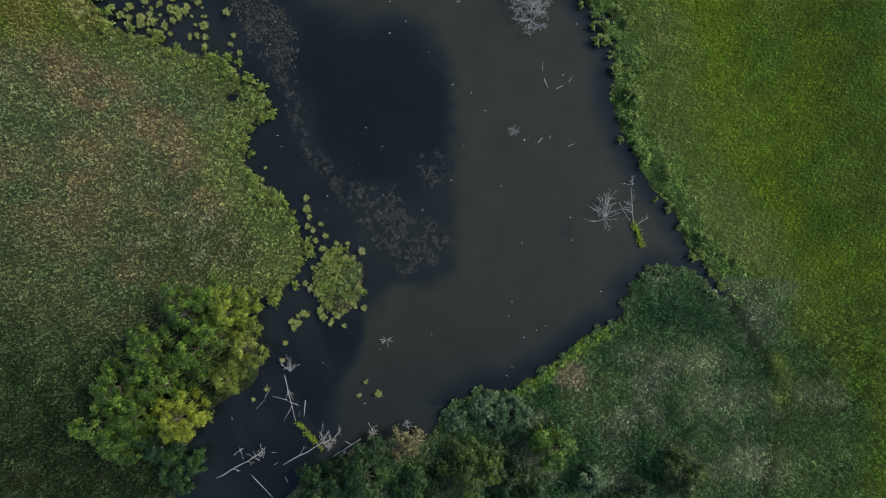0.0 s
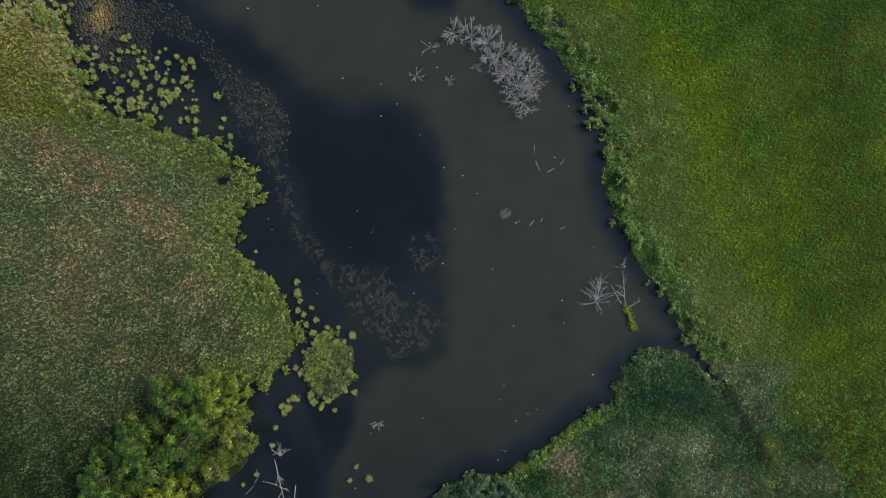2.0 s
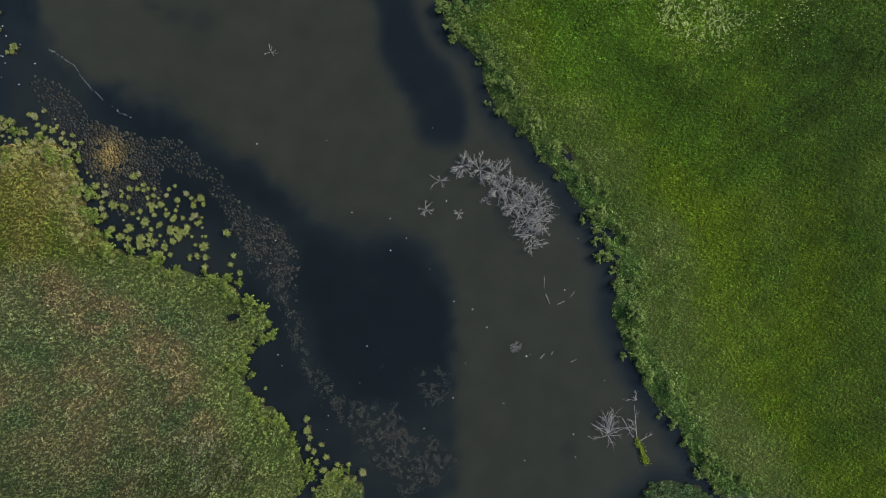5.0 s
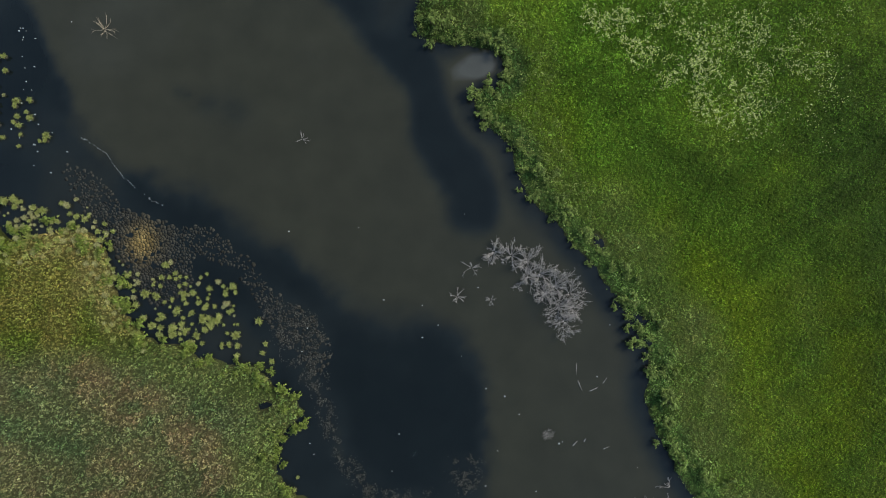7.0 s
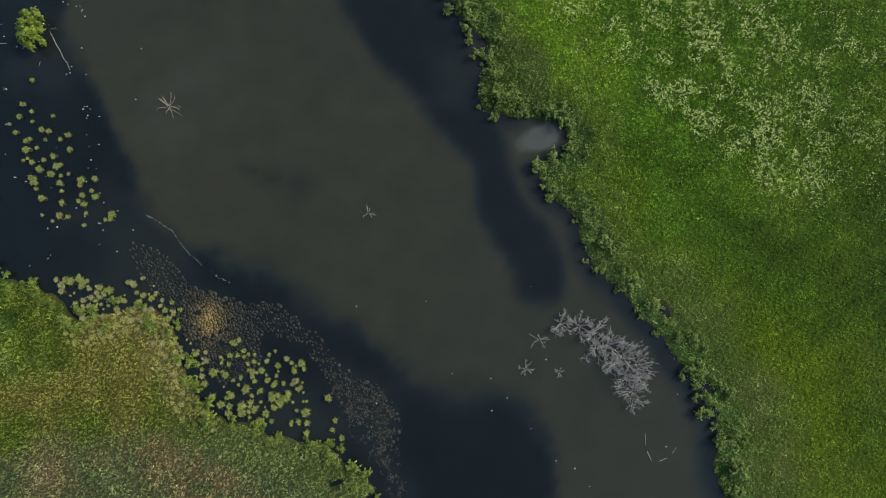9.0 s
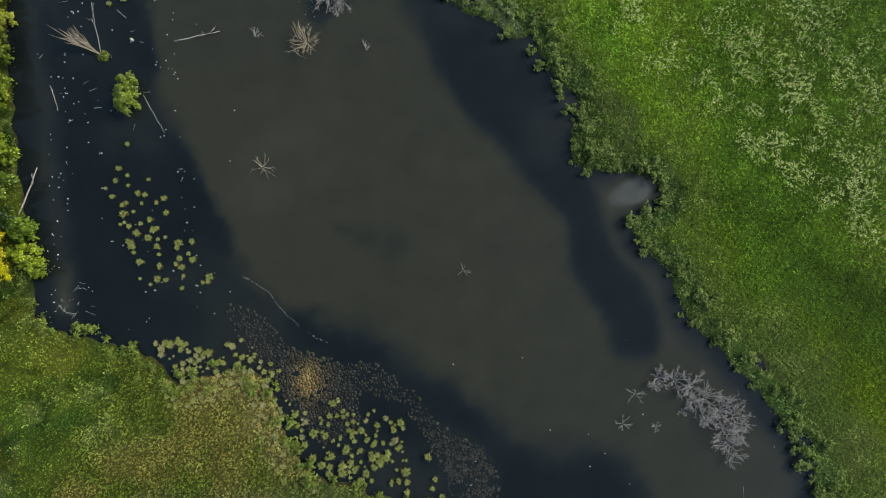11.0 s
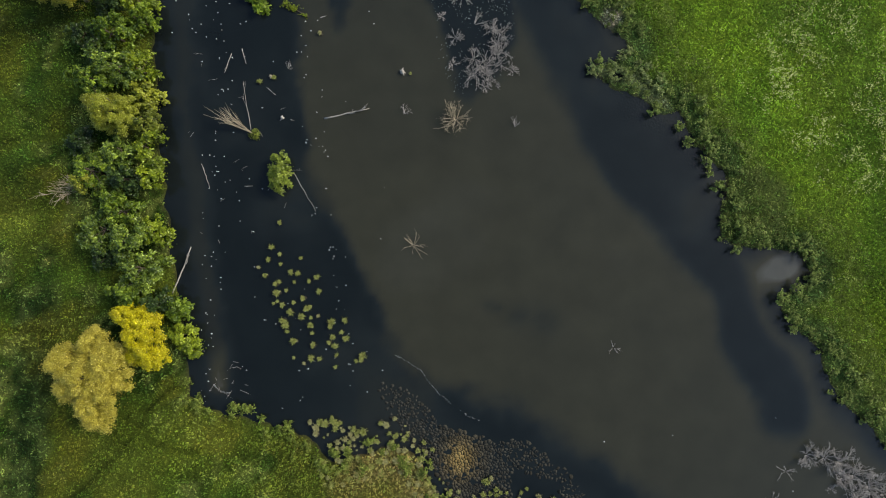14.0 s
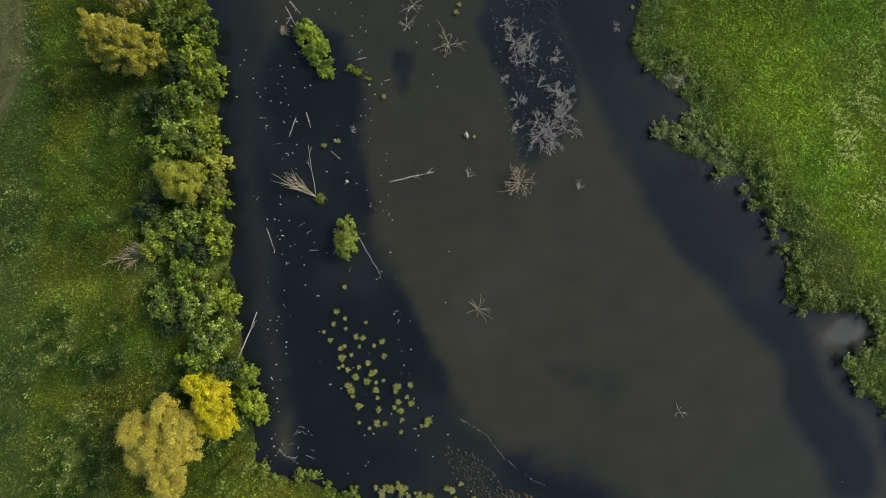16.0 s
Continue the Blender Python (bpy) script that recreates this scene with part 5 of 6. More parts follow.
tree("willow_tree", -84.6, 58.2, 3.6, 6.2, 392, GOLD, "bright golden-yellow willow on the bank", per=1.7, leaf=0.16, fine=0.72, vary=0.25, gaps=0.03, pale=0.03, even=0.6, fuzz=0.28,
     lobes=[(0, 0, 2.2, 6.2), (-1.4, 2.2, 1.7, 5.6), (-2.6, 2.7, 1.1, 5.0), (1.0, -1.8, 1.8, 5.8), (1.3, -3.2, 1.4, 5.2), (0.4, 1.6, 1.3, 5.2), (-0.6, -2.6, 1.2, 5.2)])
tree("alder_tree", -80.6, 57.8, 1.9, 4.0, 394, LIME, "bright green alder bush over the water", per=0.9)
tree("alder_tree", -79.4, 56.0, 1.5, 3.4, 389, LIME, "bright green alder bush over the water", per=0.9)
tree("birch_tree", -94.0, 102.9, 3.6, 13.5, 395, ((122, 124, 34), (172, 164, 56)), "tall birch with yellowish leaves and white bark", bark=mat_birch, per=2.0, leaf=0.15, vary=0.45, fine=0.75, gaps=0.03, even=0.4, fuzz=0.22,
     lobes=[(0.6, -0.5, 2.6, 8.5), (-0.2, 0.4, 3.0, 11.5), (-0.6, 0.2, 2.5, 14.0), (1.4, 1.0, 2.0, 8.0), (-1.9, -1.0, 2.1, 9.5), (-1.2, 1.8, 1.8, 11.0)])
tree("birch_tree", -94.8, 111.4, 3.8, 12.0, 396, ((120, 122, 42), (160, 152, 60)), "tall birch with yellowish leaves and white bark", bark=mat_birch, per=1.2, leaf=0.15, vary=0.6, fine=0.75)
tree("island_bush", -68.0, 79.2, 2.4, 3.2, 397, ((104, 124, 38), (142, 154, 60)), "rounded green bush standing alone in the water", "bush", per=1.0, leaf=0.2, base_z=-0.1,
     lobes=[(0, 0, 1.4, 3.2), (0.1, 1.5, 1.1, 2.6), (-0.3, -1.3, 1.3, 2.8), (0.7, -0.6, 0.9, 2.4)])
for k, (x, y, rad, h) in enumerate([(-73, 107.2, 1.9, 2.6), (-72.3, 104.6, 1.5, 2.2), (-70.7, 102.5, 1.3, 1.8), (-71.1, 105.5, 1.0, 1.6)]):
    tree("island_bush", x, y, rad, h, 400 + k, ((98, 128, 30), (138, 156, 46)), "bright green bush standing in the water", "bush", per=0.8, leaf=0.2, base_z=-0.1, group="bushes in the north-west water")


# ---------------------------------------------------------------- dead wood
def dead_shrub(x, y, radius, height, seed, label, mat=None, stems=7, level=2, kids=4, thick=0.055, name="dead_shrub", group="", face=None, spread=0.9):
    """A leafless drowned shrub: crooked stems fanning from one root."""
    r = np.random.default_rng(seed)
    ob = new(name)
    ob.matrix_world = pose(x, y, 0)
    stems = int(stems * 1.5)
    for k in range(stems):
        a = 2 * np.pi * k / stems + r.normal(0, 0.45) if face is None else radians(face) + r.uniform(-0.75, 0.75)
        q = r.uniform(0.6, 1.0)
        items = branch_system((0.12 * np.cos(a), 0.12 * np.sin(a), -0.15), (q * np.cos(a), q * np.sin(a), height / radius * r.uniform(0.5, 1.0)), radius * r.uniform(0.5, 1.1),
                              thick * 0.62 * r.uniform(0.8, 1.2), r, level, kids, 0.13, 0.01, spread, 0.02)
        limb = part("branch", mesh_from("branch", *items[0], mat or mat_dead), ob)
        if len(items) > 1:
            part("twig_spray", mesh_from("twig_spray", *join_arrays(items[1:]), mat or mat_dead), limb)
    return tagged(ob, label, "dead shrub", group)


BIG_DEAD = [(3.2, 40.1, 1.5), (5.6, 39.6, 2.0), (7.8, 38.9, 2.3), (9.6, 37.2, 2.3), (8.0, 36.9, 1.5), (11.6, 35.6, 2.4), (10.2, 34.6, 1.9), (13.6, 34.6, 2.0), (13.0, 30.8, 2.3), (12.2, 32.8, 2.2), (13.9, 32.6, 1.8)]
for k, (x, y, q) in enumerate(BIG_DEAD):
    dead_shrub(x, y, q, q * 0.55, 500 + k, "drowned grey leafless shrub with dense twigs", stems=10, kids=6, thick=0.055, group="drowned thicket by the east bank")
for k, (x, y, q) in enumerate([(6.5, 35.3, 0.7), (0.2, 37.9, 1.3), (-1.7, 33.9, 1.3), (2.8, 33.5, 0.7)]):
    dead_shrub(x, y, q, q * 0.5, 520 + k, "small drowned grey shrub in open water", stems=5, kids=3, thick=0.05)
NORTH_DEAD = [(-40.2, 94.0, 2.3), (-41.6, 92.8, 1.9), (-38.5, 97.2, 1.7), (-39.0, 99.2, 1.5), (-38.6, 95.4, 1.6), (-44.5, 106.2, 2.0), (-43.2, 103.6, 1.8), (-44.3, 98, 1.1), (-36.4, 93.4, 1.0), (-40.1, 91, 0.8), (-38.8, 104.1, 1.0),
              (-44.6, 94.3, 0.9), (-46, 101, 0.6), (-45.4, 108.6, 1.2), (-39.6, 92.8, 1.7), (-38, 98.6, 1.6), (-41.6, 95, 1.4), (-42.6, 105.4, 1.6), (-44.4, 104.6, 1.5), (-37.8, 96, 1.4)]
for k, (x, y, q) in enumerate(NORTH_DEAD):
    dead_shrub(x, y, q, q * 0.6, 540 + k, "drowned grey leafless shrub in the dark water", stems=8, kids=5, thick=0.045, group="drowned thicket in the north water")
dead_shrub(-44.3, 86.7, 2.5, 2.2, 560, "straw-coloured leafless shrub with many fine stems", mat_dead_warm, 16, 2, 4, 0.05)
dead_shrub(-36.2, 85.4, 1.2, 0.8, 561, "small grey leafless shrub in open water", None, 5, 2, 3, 0.04, face=80)
dead_shrub(-41.6, 99.8, 2.6, 1.0, 562, "bleached bare branch lying over drowned shrubs", mat_log, 3, 2, 3, 0.10, "dead_branch", face=50)
dead_shrub(-53.8, 105.8, 2.2, 1.2, 563, "pale leafless shrub with crooked stems", mat_dead_warm, 8, 2, 3, 0.05)
dead_shrub(-59.6, 108.7, 1.2, 0.7, 564, "grey leafless shrub in open water", None, 8, 1, 4, 0.045)
dead_shrub(-58.6, 111.5, 1.6, 0.9, 565, "grey leafless shrub in open water", None, 7, 2, 3, 0.05)
dead_shrub(-30.3, 108.3, 1.0, 0.8, 566, "small grey leafless shrub in open water", None, 7, 1, 4, 0.04)
dead_shrub(-51.4, 87.3, 1.3, 0.6, 567, "small grey forked branch on the water", None, 4, 2, 3, 0.045, face=60)
dead_shrub(-50.3, 69.3, 1.7, 0.8, 568, "small straw-grey leafless shrub in open water", mat_dead_warm, 8, 1, 2, 0.04, spread=0.4)
dead_shrub(-23.2, 55.0, 1.0, 0.5, 569, "small grey branch sticking out of open water", None, 5, 1, 3, 0.045)
dead_shrub(-77.0, 107.4, 1.4, 1.2, 570, "reddish brown leafless brush in the water", mat_dead_warm, 14, 1, 4, 0.04, face=40)
dead_shrub(23.8, 4.0, 2.9, 1.3, 571, "pale leafless shrub with radiating stems", None, 11, 2, 3, 0.06, face=92)
dead_shrub(23.7, 3.9, 2.3, 0.5, 584, "low pale leafless stems spreading over the water", None, 6, 1, 3, 0.05)
dead_shrub(27.6, 8.6, 1.4, 0.8, 573, "grey leafless branches at the bank", None, 4, 2, 3, 0.04, face=140)
dead_shrub(-5.7, -13.4, 0.85, 0.5, 574, "small grey leafless shrub in open water", None, 7, 1, 4, 0.035)
dead_shrub(10.8, 15.4, 0.75, 0.4, 575, "small grey leafless shrub in open water", None, 9, 2, 3, 0.035)
dead_shrub(-67.2, 93.6, 1.1, 0.5, 576, "small grey branch on dark water", None, 5, 1, 3, 0.03, face=60)
dead_shrub(-13.5, -28.2, 2.8, 2.0, 577, "bleached dead tree crown leaning over the water", mat_log, 7, 2, 4, 0.07, "dead_tree", face=70)
dead_shrub(-7.2, -26.4, 2.0, 2.6, 578, "bleached dead treetop above the bank", mat_log, 6, 2, 3, 0.06, "dead_tree", face=95)
dead_shrub(-3.4, -25.0, 1.6, 1.4, 579, "grey dead twigs leaning over the water", None, 5, 2, 3, 0.045, "dead_tree", face=45)
dead_shrub(-18.6, -18.0, 1.6, 0.9, 580, "grey dead branches standing in the dark water", None, 5, 2, 3, 0.06, "dead_tree", face=95)

dead_shrub(-22.0, -28.8, 0.9, 1.2, 582, "small dead stump with twigs", None, 5, 1, 3, 0.05, "dead_stump")
dead_shrub(-94.4, 77.4, 3.4, 5.0, 583, "half-bare tree with pale bark in the bank row", mat_dead_warm, 10, 2, 4, 0.06, "dead_tree", face=178, spread=0.6)
tree("willow_tree", -92.6, 77.8, 1.4, 5.0, 398, OLIVE, "sparse olive willow beside a bare tree", per=0.7, leaf=0.18)


def fallen_log(a, b, thick, seed, label, mat=None, height=0.12, forks=2, name="fallen_log"):
    """A log or stick lying in the water, with a few broken side branches."""
    r = np.random.default_rng(seed)
    a, b = np.array([*a, -0.05]), np.array([*b, height])
    ob = new(name)
    mid = (a + b) / 2
    ob.matrix_world = pose(mid[0], mid[1], 0)
    n = 7
    t = np.linspace(0, 1, n)[:, None]
    L = np.linalg.norm(b - a)
    pts = a + (b - a) * t + np.hstack([r.normal(0, 0.007 * L, (n, 2)), np.abs(r.normal(0, 0.02, (n, 1)))]) - [mid[0], mid[1], 0]
    stem = part("stem", mesh_from("stem", *tube_arrays(pts, np.linspace(thick, thick * 0.45, n) * 0.8, 7), mat or mat_log), ob)
    for k in range(forks):
        i = r.integers(2, n - 1)
        d = (b - a) / L + np.append(r.normal(0, 0.6, 2), 0.15)
        part("side_branch", mesh_from("side_branch", *join_arrays(branch_system(pts[i], d, L * r.uniform(0.15, 0.3), thick * 0.45, r, 1, 2, 0.15, 0, 0.6, 0.01)), mat or mat_log), stem)
    return tagged(ob, label, "log")


fallen_log((-62.3, 86.8), (-56.1, 88.1), 0.13, 600, "long pale forked log afloat in open water")
fallen_log((-66.5, 79.4), (-63.5, 74.1), 0.06, 601, "straight grey pole slanting out from the bush", forks=0)
fallen_log((-82.9, 62.6), (-80.0, 69.4), 0.15, 602, "long bleached trunk lying off the bank", forks=1, height=0.5)
fallen_log((-72.2, 85.2), (-73.0, 91.7), 0.06, 603, "thin upright stick over dark water", forks=2, height=0.8)
fallen_log((-78.9, 80.7), (-77.7, 77.4), 0.07, 604, "thin pale stick in the water", forks=0)
fallen_log((-73.1, 77.6), (-71.9, 77.6), 0.07, 605, "short pale stick in the water", forks=0)
fallen_log((-66.6, 103.8), (-65.2, 104.1), 0.09, 606, "short pale log in the water", forks=0)
fallen_log((-62.8, 100.8), (-61.9, 101.0), 0.07, 607, "short pale stick in the water", forks=0)
fallen_log((-75.6, 112.0), (-74.2, 110.2), 0.08, 608, "pale broken stick in the water", forks=1)
fallen_log((-76.3, 111.3), (-74.6, 108.2), 0.08, 609, "pale broken stick in the water", forks=2)
fallen_log((-73.5, 96.5), (-72.8, 94.3), 0.08, 610, "short pale stick in dark water", forks=0)
fallen_log((-74.9, 95.8), (-75.8, 93.1), 0.08, 611, "short pale stick in dark water", forks=1)
fallen_log((-70.2, 91.2), (-68.8, 90.0), 0.06, 612, "short grey stick in dark water", forks=1)
fallen_log((-19.4, -18.4), (-17.6, -24.6), 0.07, 625, "long crooked dead stem in dark water", mat_dead, 0.3, 4)
fallen_log((-18.8, -22.0), (-17.4, -22.4), 0.06, 626, "short broken branch in dark water", mat_dead, 0.2, 2)
fallen_log((27.7, 2.8), (26.9, 8.2), 0.055, 627, "pale forked dead trunk standing by a weedy log", mat_dead, 0.7, 6)
fallen_log((27.7, 2.8), (29.6, 4.2), 0.06, 628, "pale dead branch beside a weedy log", mat_dead, 0.3, 2)
fallen_log((25.6, 6.2), (27.0, 3.6), 0.05, 629, "thin dead branch in open water", mat_dead, 0.3, 3)
fallen_log((-12.6, -29.4), (-8.8, -26.6), 0.1, 630, "thick bleached trunk lying along the bank", mat_log, 0.7, 3)
fallen_log((14.7, 25.2), (14.6, 23.6), 0.04, 613, "thin pale stick in open water", forks=0)
fallen_log((14.9, 22.8), (15.4, 21.5), 0.08, 614, "short pale log in open water", forks=0)
fallen_log((16.5, 21.4), (17.5, 21.9), 0.07, 615, "short pale forked stick in open water", forks=1)
fallen_log((18.3, 22.4), (18.8, 23.3), 0.05, 616, "thin grey stick in open water", forks=0)
fallen_log((-16.5, -21.8), (-16.6, -24.0), 0.09, 617, "short bleached log in dark water", forks=0)
fallen_log((-28.2, -32.6), (-21.9, -28.7), 0.12, 618, "bleached forked trunk lying in dark water", forks=4, height=0.6)
fallen_log((-19.3, -30.5), (-12.8, -26.8), 0.10, 619, "bleached dead trunk by the bank", forks=4, height=0.5)
fallen_log((-23.5, -32), (-20.5, -35), 0.06, 620, "thin grey stick in dark water", forks=0)
fallen_log((-16, -35), (-12, -31), 0.10, 621, "bleached dead branch by the bank", forks=3, height=0.6)
fallen_log((14.3, 14.0), (14.8, 14.7), 0.09, 622, "short white bit of wood in open water", forks=1)
fallen_log((15.8, 14.6), (16.0, 15.1), 0.08, 623, "short white bit of wood in open water", forks=0)
fallen_log((18.4, 13.6), (19.2, 14.0), 0.05, 624, "thin grey stick in open water", forks=1)

for k in range(16):
    x, y = r.uniform(-27, -15), r.uniform(-34, -17)
    if float(raster(land, np.array([x]), np.array([y]))[0]) < -0.8:
        a = r.uniform(0, 2 * np.pi)
        L = r.uniform(0.7, 2.4)
        fallen_log((x, y), (x + L * np.cos(a), y + L * np.sin(a)), r.uniform(0.025, 0.05), 670 + k, "thin grey dead stick in dark water", mat_dead, r.uniform(0.1, 0.5), int(r.integers(0, 3)))
for k in range(14):
    x, y = r.uniform(-77, -72.5), r.uniform(49.8, 55)
    a = r.uniform(0, 2 * np.pi)
    L = r.uniform(0.5, 1.8)
    fallen_log((x, y), (x + L * np.cos(a), y + L * np.sin(a)), r.uniform(0.015, 0.03), 690 + k, "thin pale stick afloat by the bank", mat_dead, 0.1, int(r.integers(0, 2)))
for k in range(16):
    x, y = r.uniform(-82, -66), r.uniform(70, 96)
    a = r.uniform(0, 2 * np.pi)
    L = r.uniform(0.4, 1.5)
    fallen_log((x, y), (x + L * np.cos(a), y + L * np.sin(a)), r.uniform(0.015, 0.032), 720 + k, "thin pale stick afloat on dark water", mat_dead, 0.08, int(r.integers(0, 2)))

# the uprooted multi-stemmed tree with its mossy root plate
uprooted = new("uprooted_tree")
uprooted.matrix_world = pose(-71.9, 84.7, 0)
r = np.random.default_rng(640)
for k in range(7):
    a = radians(148) + 0.07 * (k - 3) + r.normal(0, 0.03)
    items = branch_system((0, 0, 0.25), (np.cos(a), np.sin(a), 0.22), r.uniform(3.2, 5.6), 0.05, r, 1, 5, 0.04, 0.0, 0.5, 0.02)
    part("stem", mesh_from("stem", *join_arrays(items), mat_dead_warm), uprooted)
p_, d_ = leaf_ball((0.2, -0.1, 0.15), 0.75, 0.5, 160, r)
part("root_plate", leaf_mesh("root_plate", p_, r.uniform(0.18, 0.3, 160), 0.6, 0.8, lin(120, 132, 56)[None, :] * r.uniform(0.4, 1.1, (160, 1)), axis=d_), uprooted, "mossy green root plate")
tagged(uprooted, "uprooted straw-coloured tree with mossy roots in dark water", "dead tree")

# mossy logs trailing weed
def mossy_log(a, b, seed, label):
    r = np.random.default_rng(seed)
    ob = fallen_log(a, b, 0.14, seed, label, mat_bark, 0.08, 0, "mossy_log")
    n = 320
    t = r.uniform(0, 1, n)
    half = (np.array(b) - np.array(a)) / 2
    P = np.stack([half[0] * (2 * t - 1) + r.normal(0, 0.22, n), half[1] * (2 * t - 1) + r.normal(0, 0.22, n), r.uniform(0.1, 0.4, n)], 1)
    lump = (vnoise(P[:, 0] * 1.0, P[:, 1], 0.8, seed) > 0.35)
    P = P[lump]
    part("moss", leaf_mesh("moss", P, r.uniform(0.16, 0.3, len(P)), 0.6, 0.8, lin(128, 146, 44)[None, :] * r.uniform(0.5, 1.15, (len(P), 1))), ob, "yellow-green moss and weed")


mossy_log((-17.4, -24.8), (-13.9, -28.4), 650, "log overgrown with green moss in dark water")
mossy_log((27.6, 3.4), (28.9, 0.2), 651, "low log overgrown with yellow-green weed")
mossy_log((-68.0, 102.8), (-64.4, 101.0), 652, "sunken log overgrown with yellow-green weed")

# pale stump with a tuft, and two lone stumps
def stump(x, y, size, seed, label, mat):
    r = np.random.default_rng(seed)
    ob = new("tree_stump")
    ob.matrix_world = pose(x, y, 0)
    part("bole", mesh_from("bole", *tube_arrays([(0, 0, -0.4), (0.02, 0, 0.15), (0.05, 0.03, 0.4)], [size * 0.5, size * 0.4, size * 0.3], 9), mat), ob)
    for k in range(6):
        a = 2 * np.pi * k / 6 + r.uniform(-0.3, 0.3)
        part("root", mesh_from("root", *tube_arrays(bent((0, 0, 0.18), (np.cos(a), np.sin(a), -0.1), size * r.uniform(0.4, 1.1), r, 4, 0.2, 0.02)[0], np.linspace(size * 0.22, 0.03, 5), 5), mat), ob)
    tagged(ob, label, "stump")


stump(-51.6, 93.2, 0.7, 660, "pale weathered stump with spreading roots", mat_log)
stump(-68.0, 86.9, 0.5, 661, "grey weathered stump in dark water", mat_dead)
stump(-69.5, 92.6, 0.35, 662, "small yellowish stump in dark water", mat_dead_warm)
put_tussocks([(-50.6, 93.0), (-69.5, 92.4)], "tussocks in the north-west bay", 0.5, 0.7, 0)

# ---------------------------------------------------------------- floating weed, mud and foam
def weed_mat(name, poly, density, label, colors, size=(0.07, 0.20)):
    q = rounded(poly, 4, True)
    lo, hi = q.min(0) - 1, q.max(0) + 1
    n = int((hi - lo).prod() * density)
    x, y = rng.uniform(lo[0], hi[0], n), rng.uniform(lo[1], hi[1], n)
    d = depth_in(x, y, q) + 1.6 * (fnoise(x, y, 2.2, 111) - 0.5)
    k = rng.uniform(0, 1, n) < smooth(-0.7, 1.1, d) * smooth(0.25, 0.6, fnoise(x, y, 1.3, 113)) * smooth(0.3, 0.6, vnoise(x, y, 0.5, 115))
    k &= raster(land, x, y) < -0.3
    x, y = x[k], y[k]
    n = len(x)
    P = np.stack([x, y, rng.uniform(0.015, 0.10, n)], 1)
    g = rng.uniform(0, 1, (n, 1))
    rgb = (lin(*colors[0]) * (1 - g) + lin(*colors[1]) * g) * rng.uniform(0.45, 1.1, (n, 1))
    tagged(new(name, leaf_mesh(name, P, rng.uniform(*size, n), 0.7, 0.5, rgb)), label, "water weed", kind="stuff")


weed_mat("sunken_weed", DARK_SNAGS, 7, "grey-green weed tips and twigs at the water's surface", ((96, 108, 104), (140, 146, 138)), (0.08, 0.26))
for k, q in enumerate(MATS):
    weed_mat("floating_weed", q, 130 if k == 0 else 85, "brownish grey weed and dead leaves afloat on dark water", ((66, 66, 60), (110, 108, 98)), (0.06, 0.19))


def voronoi_plates(pts, gap):
    """Cells round scattered points, each shrunk a little: cracked mud."""
    out = []
    for i, p in enumerate(pts):
        d2 = ((pts - p) ** 2).sum(1)
        near = np.argsort(d2)[1:13]
        a = np.linspace(0, 2 * np.pi, 9)[:-1]
        cell = [np.array([p[0] + 0.4 * np.cos(t), p[1] + 0.4 * np.sin(t)]) for t in a]
        for j in near:
            m, nrm = (p + pts[j]) / 2, pts[j] - p
            nrm = nrm / (np.linalg.norm(nrm) + 1e-9)
            m = m - nrm * gap
            kept = []
            for u, v in zip(cell, cell[1:] + cell[:1]):
                du, dv = np.dot(u - m, nrm), np.dot(v - m, nrm)
                if du <= 0:
                    kept.append(u)
                if du * dv < 0:
                    kept.append(u + (v - u) * du / (du - dv))
            cell = kept
            if len(cell) < 3:
                break
        if len(cell) >= 3:
            out.append((p, np.array(cell)))
    return out


def plate_arrays(cell, z, thick):
    n = len(cell)
    c = cell.mean(0)
    top = np.hstack([c + (cell - c) * 0.985, np.full((n, 1), z)])
    bot = np.hstack([cell, np.full((n, 1), z - thick)])
    V = np.vstack([top, bot])
    F, S = list(range(n)), [n]
    for k in range(n):
        j = (k + 1) % n
        F += [k, n + k, n + j, j]
        S.append(4)
    return V, F, S


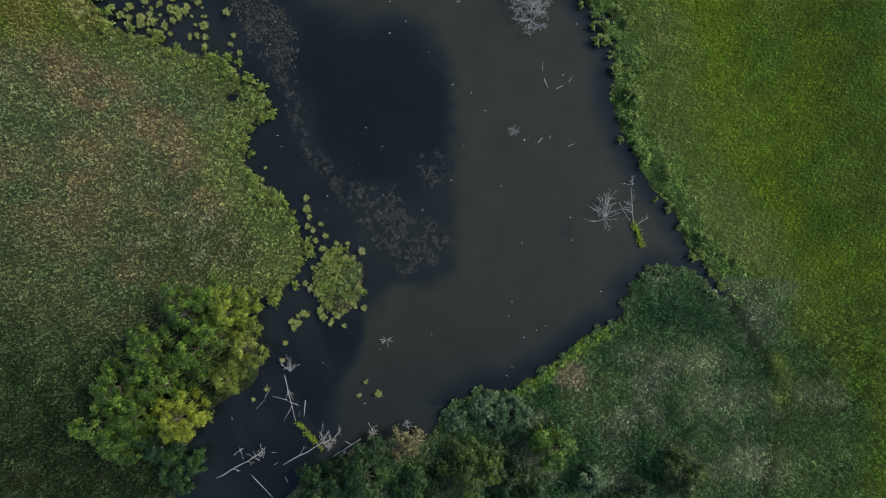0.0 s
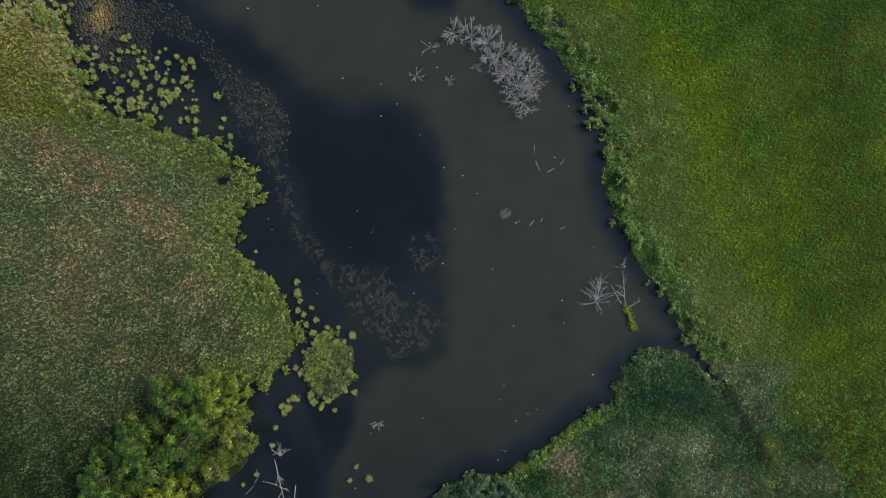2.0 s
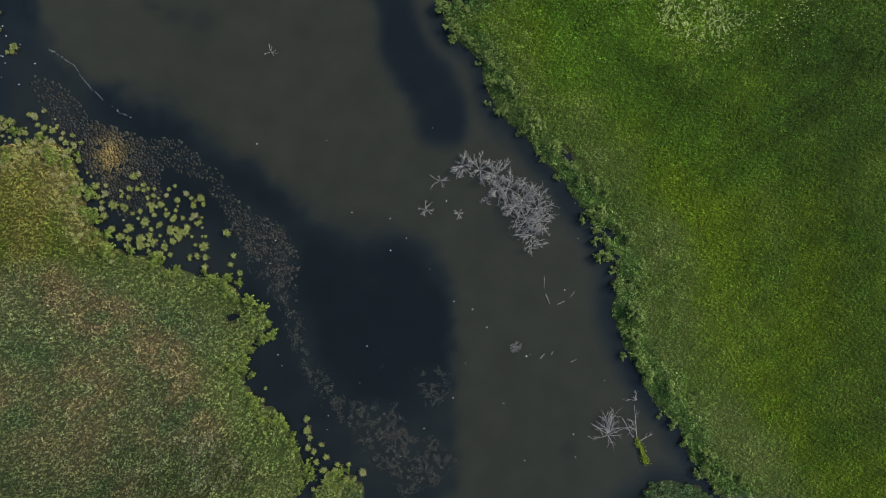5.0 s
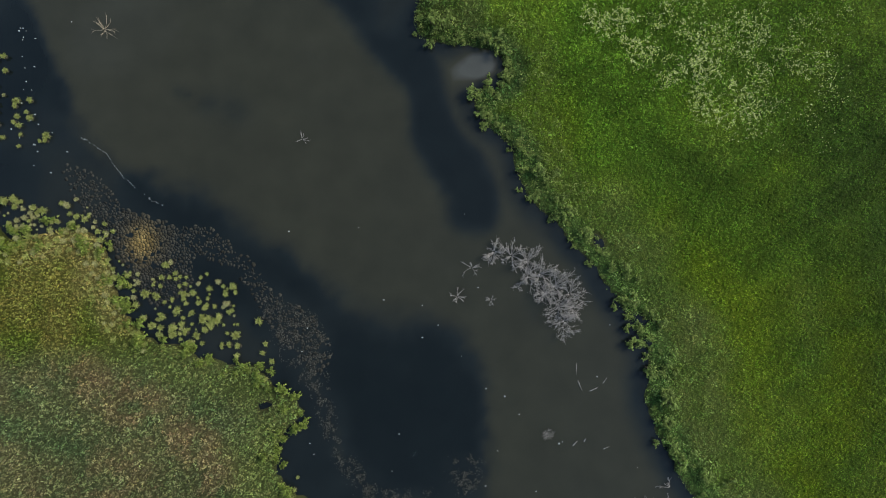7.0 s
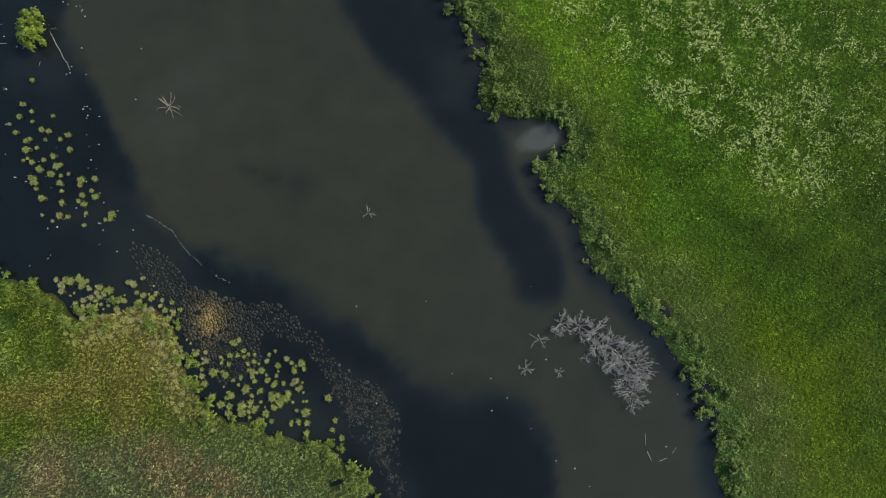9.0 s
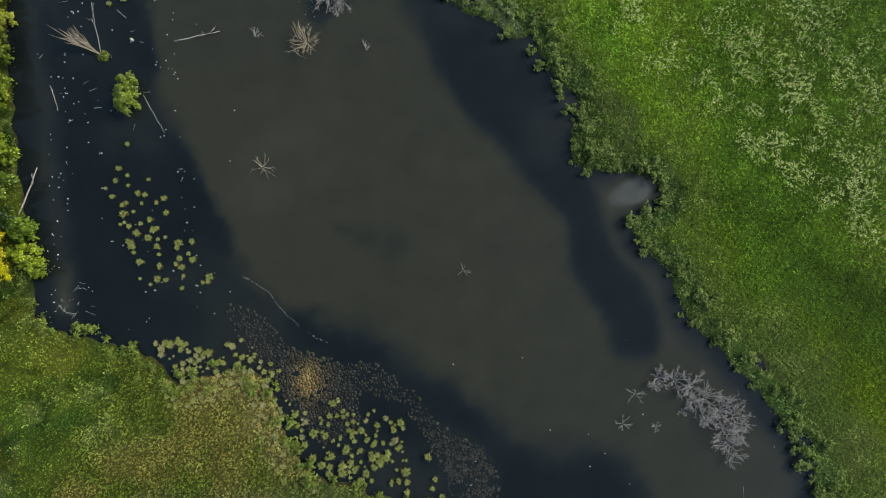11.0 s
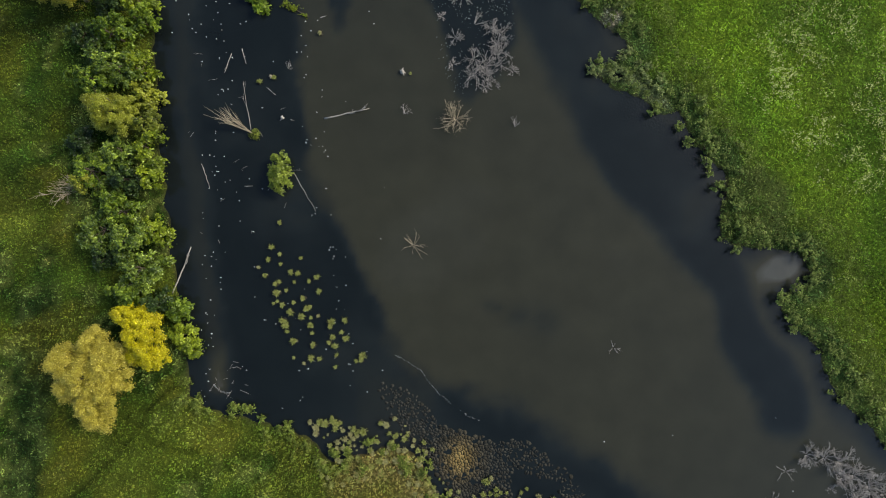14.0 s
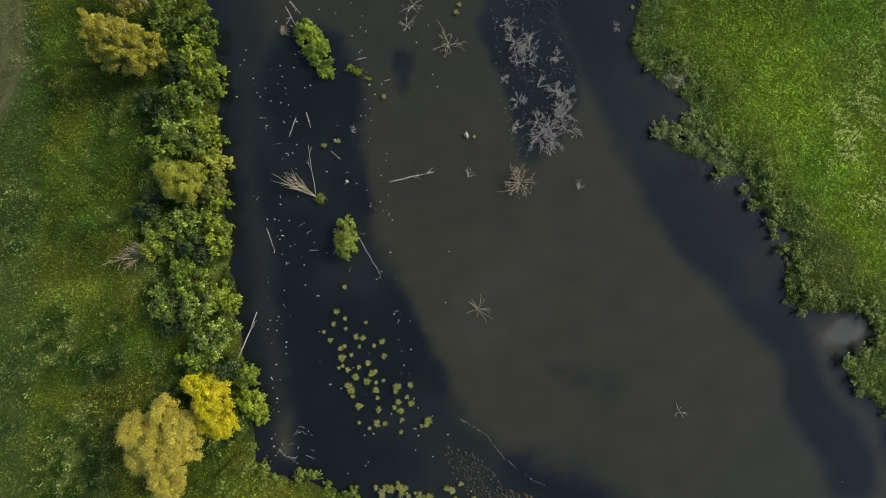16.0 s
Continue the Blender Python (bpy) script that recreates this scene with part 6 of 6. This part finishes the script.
def mud_flat():
    poly = rounded(MUD, 4, True)
    pts = []
    cell = 0.38
    for gxx in np.arange(-56, -18, cell):
        for gyy in np.arange(22, 52, cell):
            pts.append((gxx + r.uniform(-0.3, 0.3), gyy + r.uniform(-0.3, 0.3)))
    pts = np.array(pts)
    d = depth_in(pts[:, 0], pts[:, 1], poly) + 2.0 * (fnoise(pts[:, 0], pts[:, 1], 2.5, 121) - 0.5)
    pts = pts[d > -0.2]
    ob = tagged(new("mud_flat"), "cracked mud flat barely above dark water", "mud flat")
    centre = np.array([-44.3, 40.4])
    plates = voronoi_plates(pts, 0.018)
    plates.sort(key=lambda q: np.hypot(*((q[0] - centre) * [1, 0.8])))
    rest = []
    for k, (p, cell_) in enumerate(plates):
        far = np.hypot(*((p - centre) / [2.0, 2.4]))
        z = 0.004 + 0.02 * np.exp(-far ** 2 / 3) + r.uniform(0, 0.004)
        if k > 60 and r.uniform() < 0.12 + 0.35 * smooth(2, 6, far):
            continue
        tan = math.exp(-far ** 2 / 0.8)
        col = (lin(56, 55, 49) * (1 - tan) + lin(134, 114, 70) * tan) * r.uniform(0.55, 1.2)
        c = cell_.mean(0)
        if far > 2.2:
            cell_ = c + (cell_ - c) * r.uniform(0.78, 1.0) * r.uniform(0.8, 1.1, (len(cell_), 1))
        if k < 280:
            v, f, s_ = plate_arrays(cell_ - c, 0.0, 0.04)
            q = part("mud_plate", mesh_from("mud_plate", v, f, s_, mat_mud, np.repeat(col[None, :], len(v), 0)), ob)
            q.location = (c[0], c[1], z)
        else:
            v, f, s_ = plate_arrays(cell_, z, 0.04)
            rest.append((v, f, s_, np.repeat(col[None, :], len(v), 0)))
    me = mesh_from("mud_crust", *join_arrays([q[:3] for q in rest]), mat_mud, np.vstack([q[3] for q in rest]))
    tagged(part("mud_crust", me, ob), kind="stuff")


mat_mud = tint_material("dried_mud", 0.9, 4.0, 0.75, 1.2)[0]
mud_flat()


def foam_line(name, pts, width, label, seed):
    r = np.random.default_rng(seed)
    line = rounded(pts, 60)
    items = []
    for q in line:
        if r.uniform() < 0.4 * smooth(0.3, 0.65, vnoise(q[0], q[1], 0.8, seed)):
            wig = 0.25 * (vnoise(q[0], q[1], 0.9, seed + 3) - 0.5)
            for k in range(2):
                c = q + wig + r.normal(0, width * 0.7, 2)
                a = np.linspace(0, 2 * np.pi, 7)[:-1]
                cell = np.stack([c[0] + r.uniform(0.02, 0.06, 6) * np.cos(a), c[1] + r.uniform(0.02, 0.06, 6) * np.sin(a)], 1)
                items.append(plate_arrays(cell, 0.02, 0.03))
    tagged(new(name, mesh_from(name, *join_arrays(items), mat_foam)), label, "foam", kind="stuff")


foam_line("foam_line", [(-52.9, 54.4), (-49.8, 52.6), (-47.9, 50.2), (-44.8, 47.2), (-41.6, 45.4)], 0.06, "thin grey line of foam on the water", 700)
foam_line("foam_line", [(-77.2, 51.1), (-76.4, 50.1), (-74.9, 49.8)], 0.08, "thin grey line of foam near the bank", 701)


def floating_bits():
    """Pale chips, leaves and feathers strewn over the north-west water."""
    r = np.random.default_rng(710)
    items = []
    n = 0
    while n < 270:
        x, y = r.uniform(-84, -54), r.uniform(47, 114)
        if n > 215:
            x, y = r.uniform(-26, 24), r.uniform(-24, 46)
        edge = min(abs(x + 78 - 0.06 * (y - 60)), abs(x + 62 + 0.13 * (y - 74)))
        if n < 215 and r.uniform() > 0.12 + 0.9 * math.exp(-edge ** 2 / 2.0):
            continue
        if float(raster(land, np.array([x]), np.array([y]))[0]) > -0.6:
            continue
        a = np.linspace(0, 2 * np.pi, 7)[:-1] + r.uniform(0, 1)
        s1, s2 = r.uniform(0.03, 0.13), r.uniform(0.03, 0.09)
        cell = np.stack([x + s1 * np.cos(a) * r.uniform(0.7, 1.2, 6), y + s2 * np.sin(a) * r.uniform(0.7, 1.2, 6)], 1)
        items.append(plate_arrays(cell, r.uniform(0.03, 0.07), 0.06))
        n += 1
    tagged(new("floating_chips", mesh_from("floating_chips", *join_arrays(items), mat_chip)), "small pale chips and leaves afloat on the pond", "debris", kind="stuff")


floating_bits()
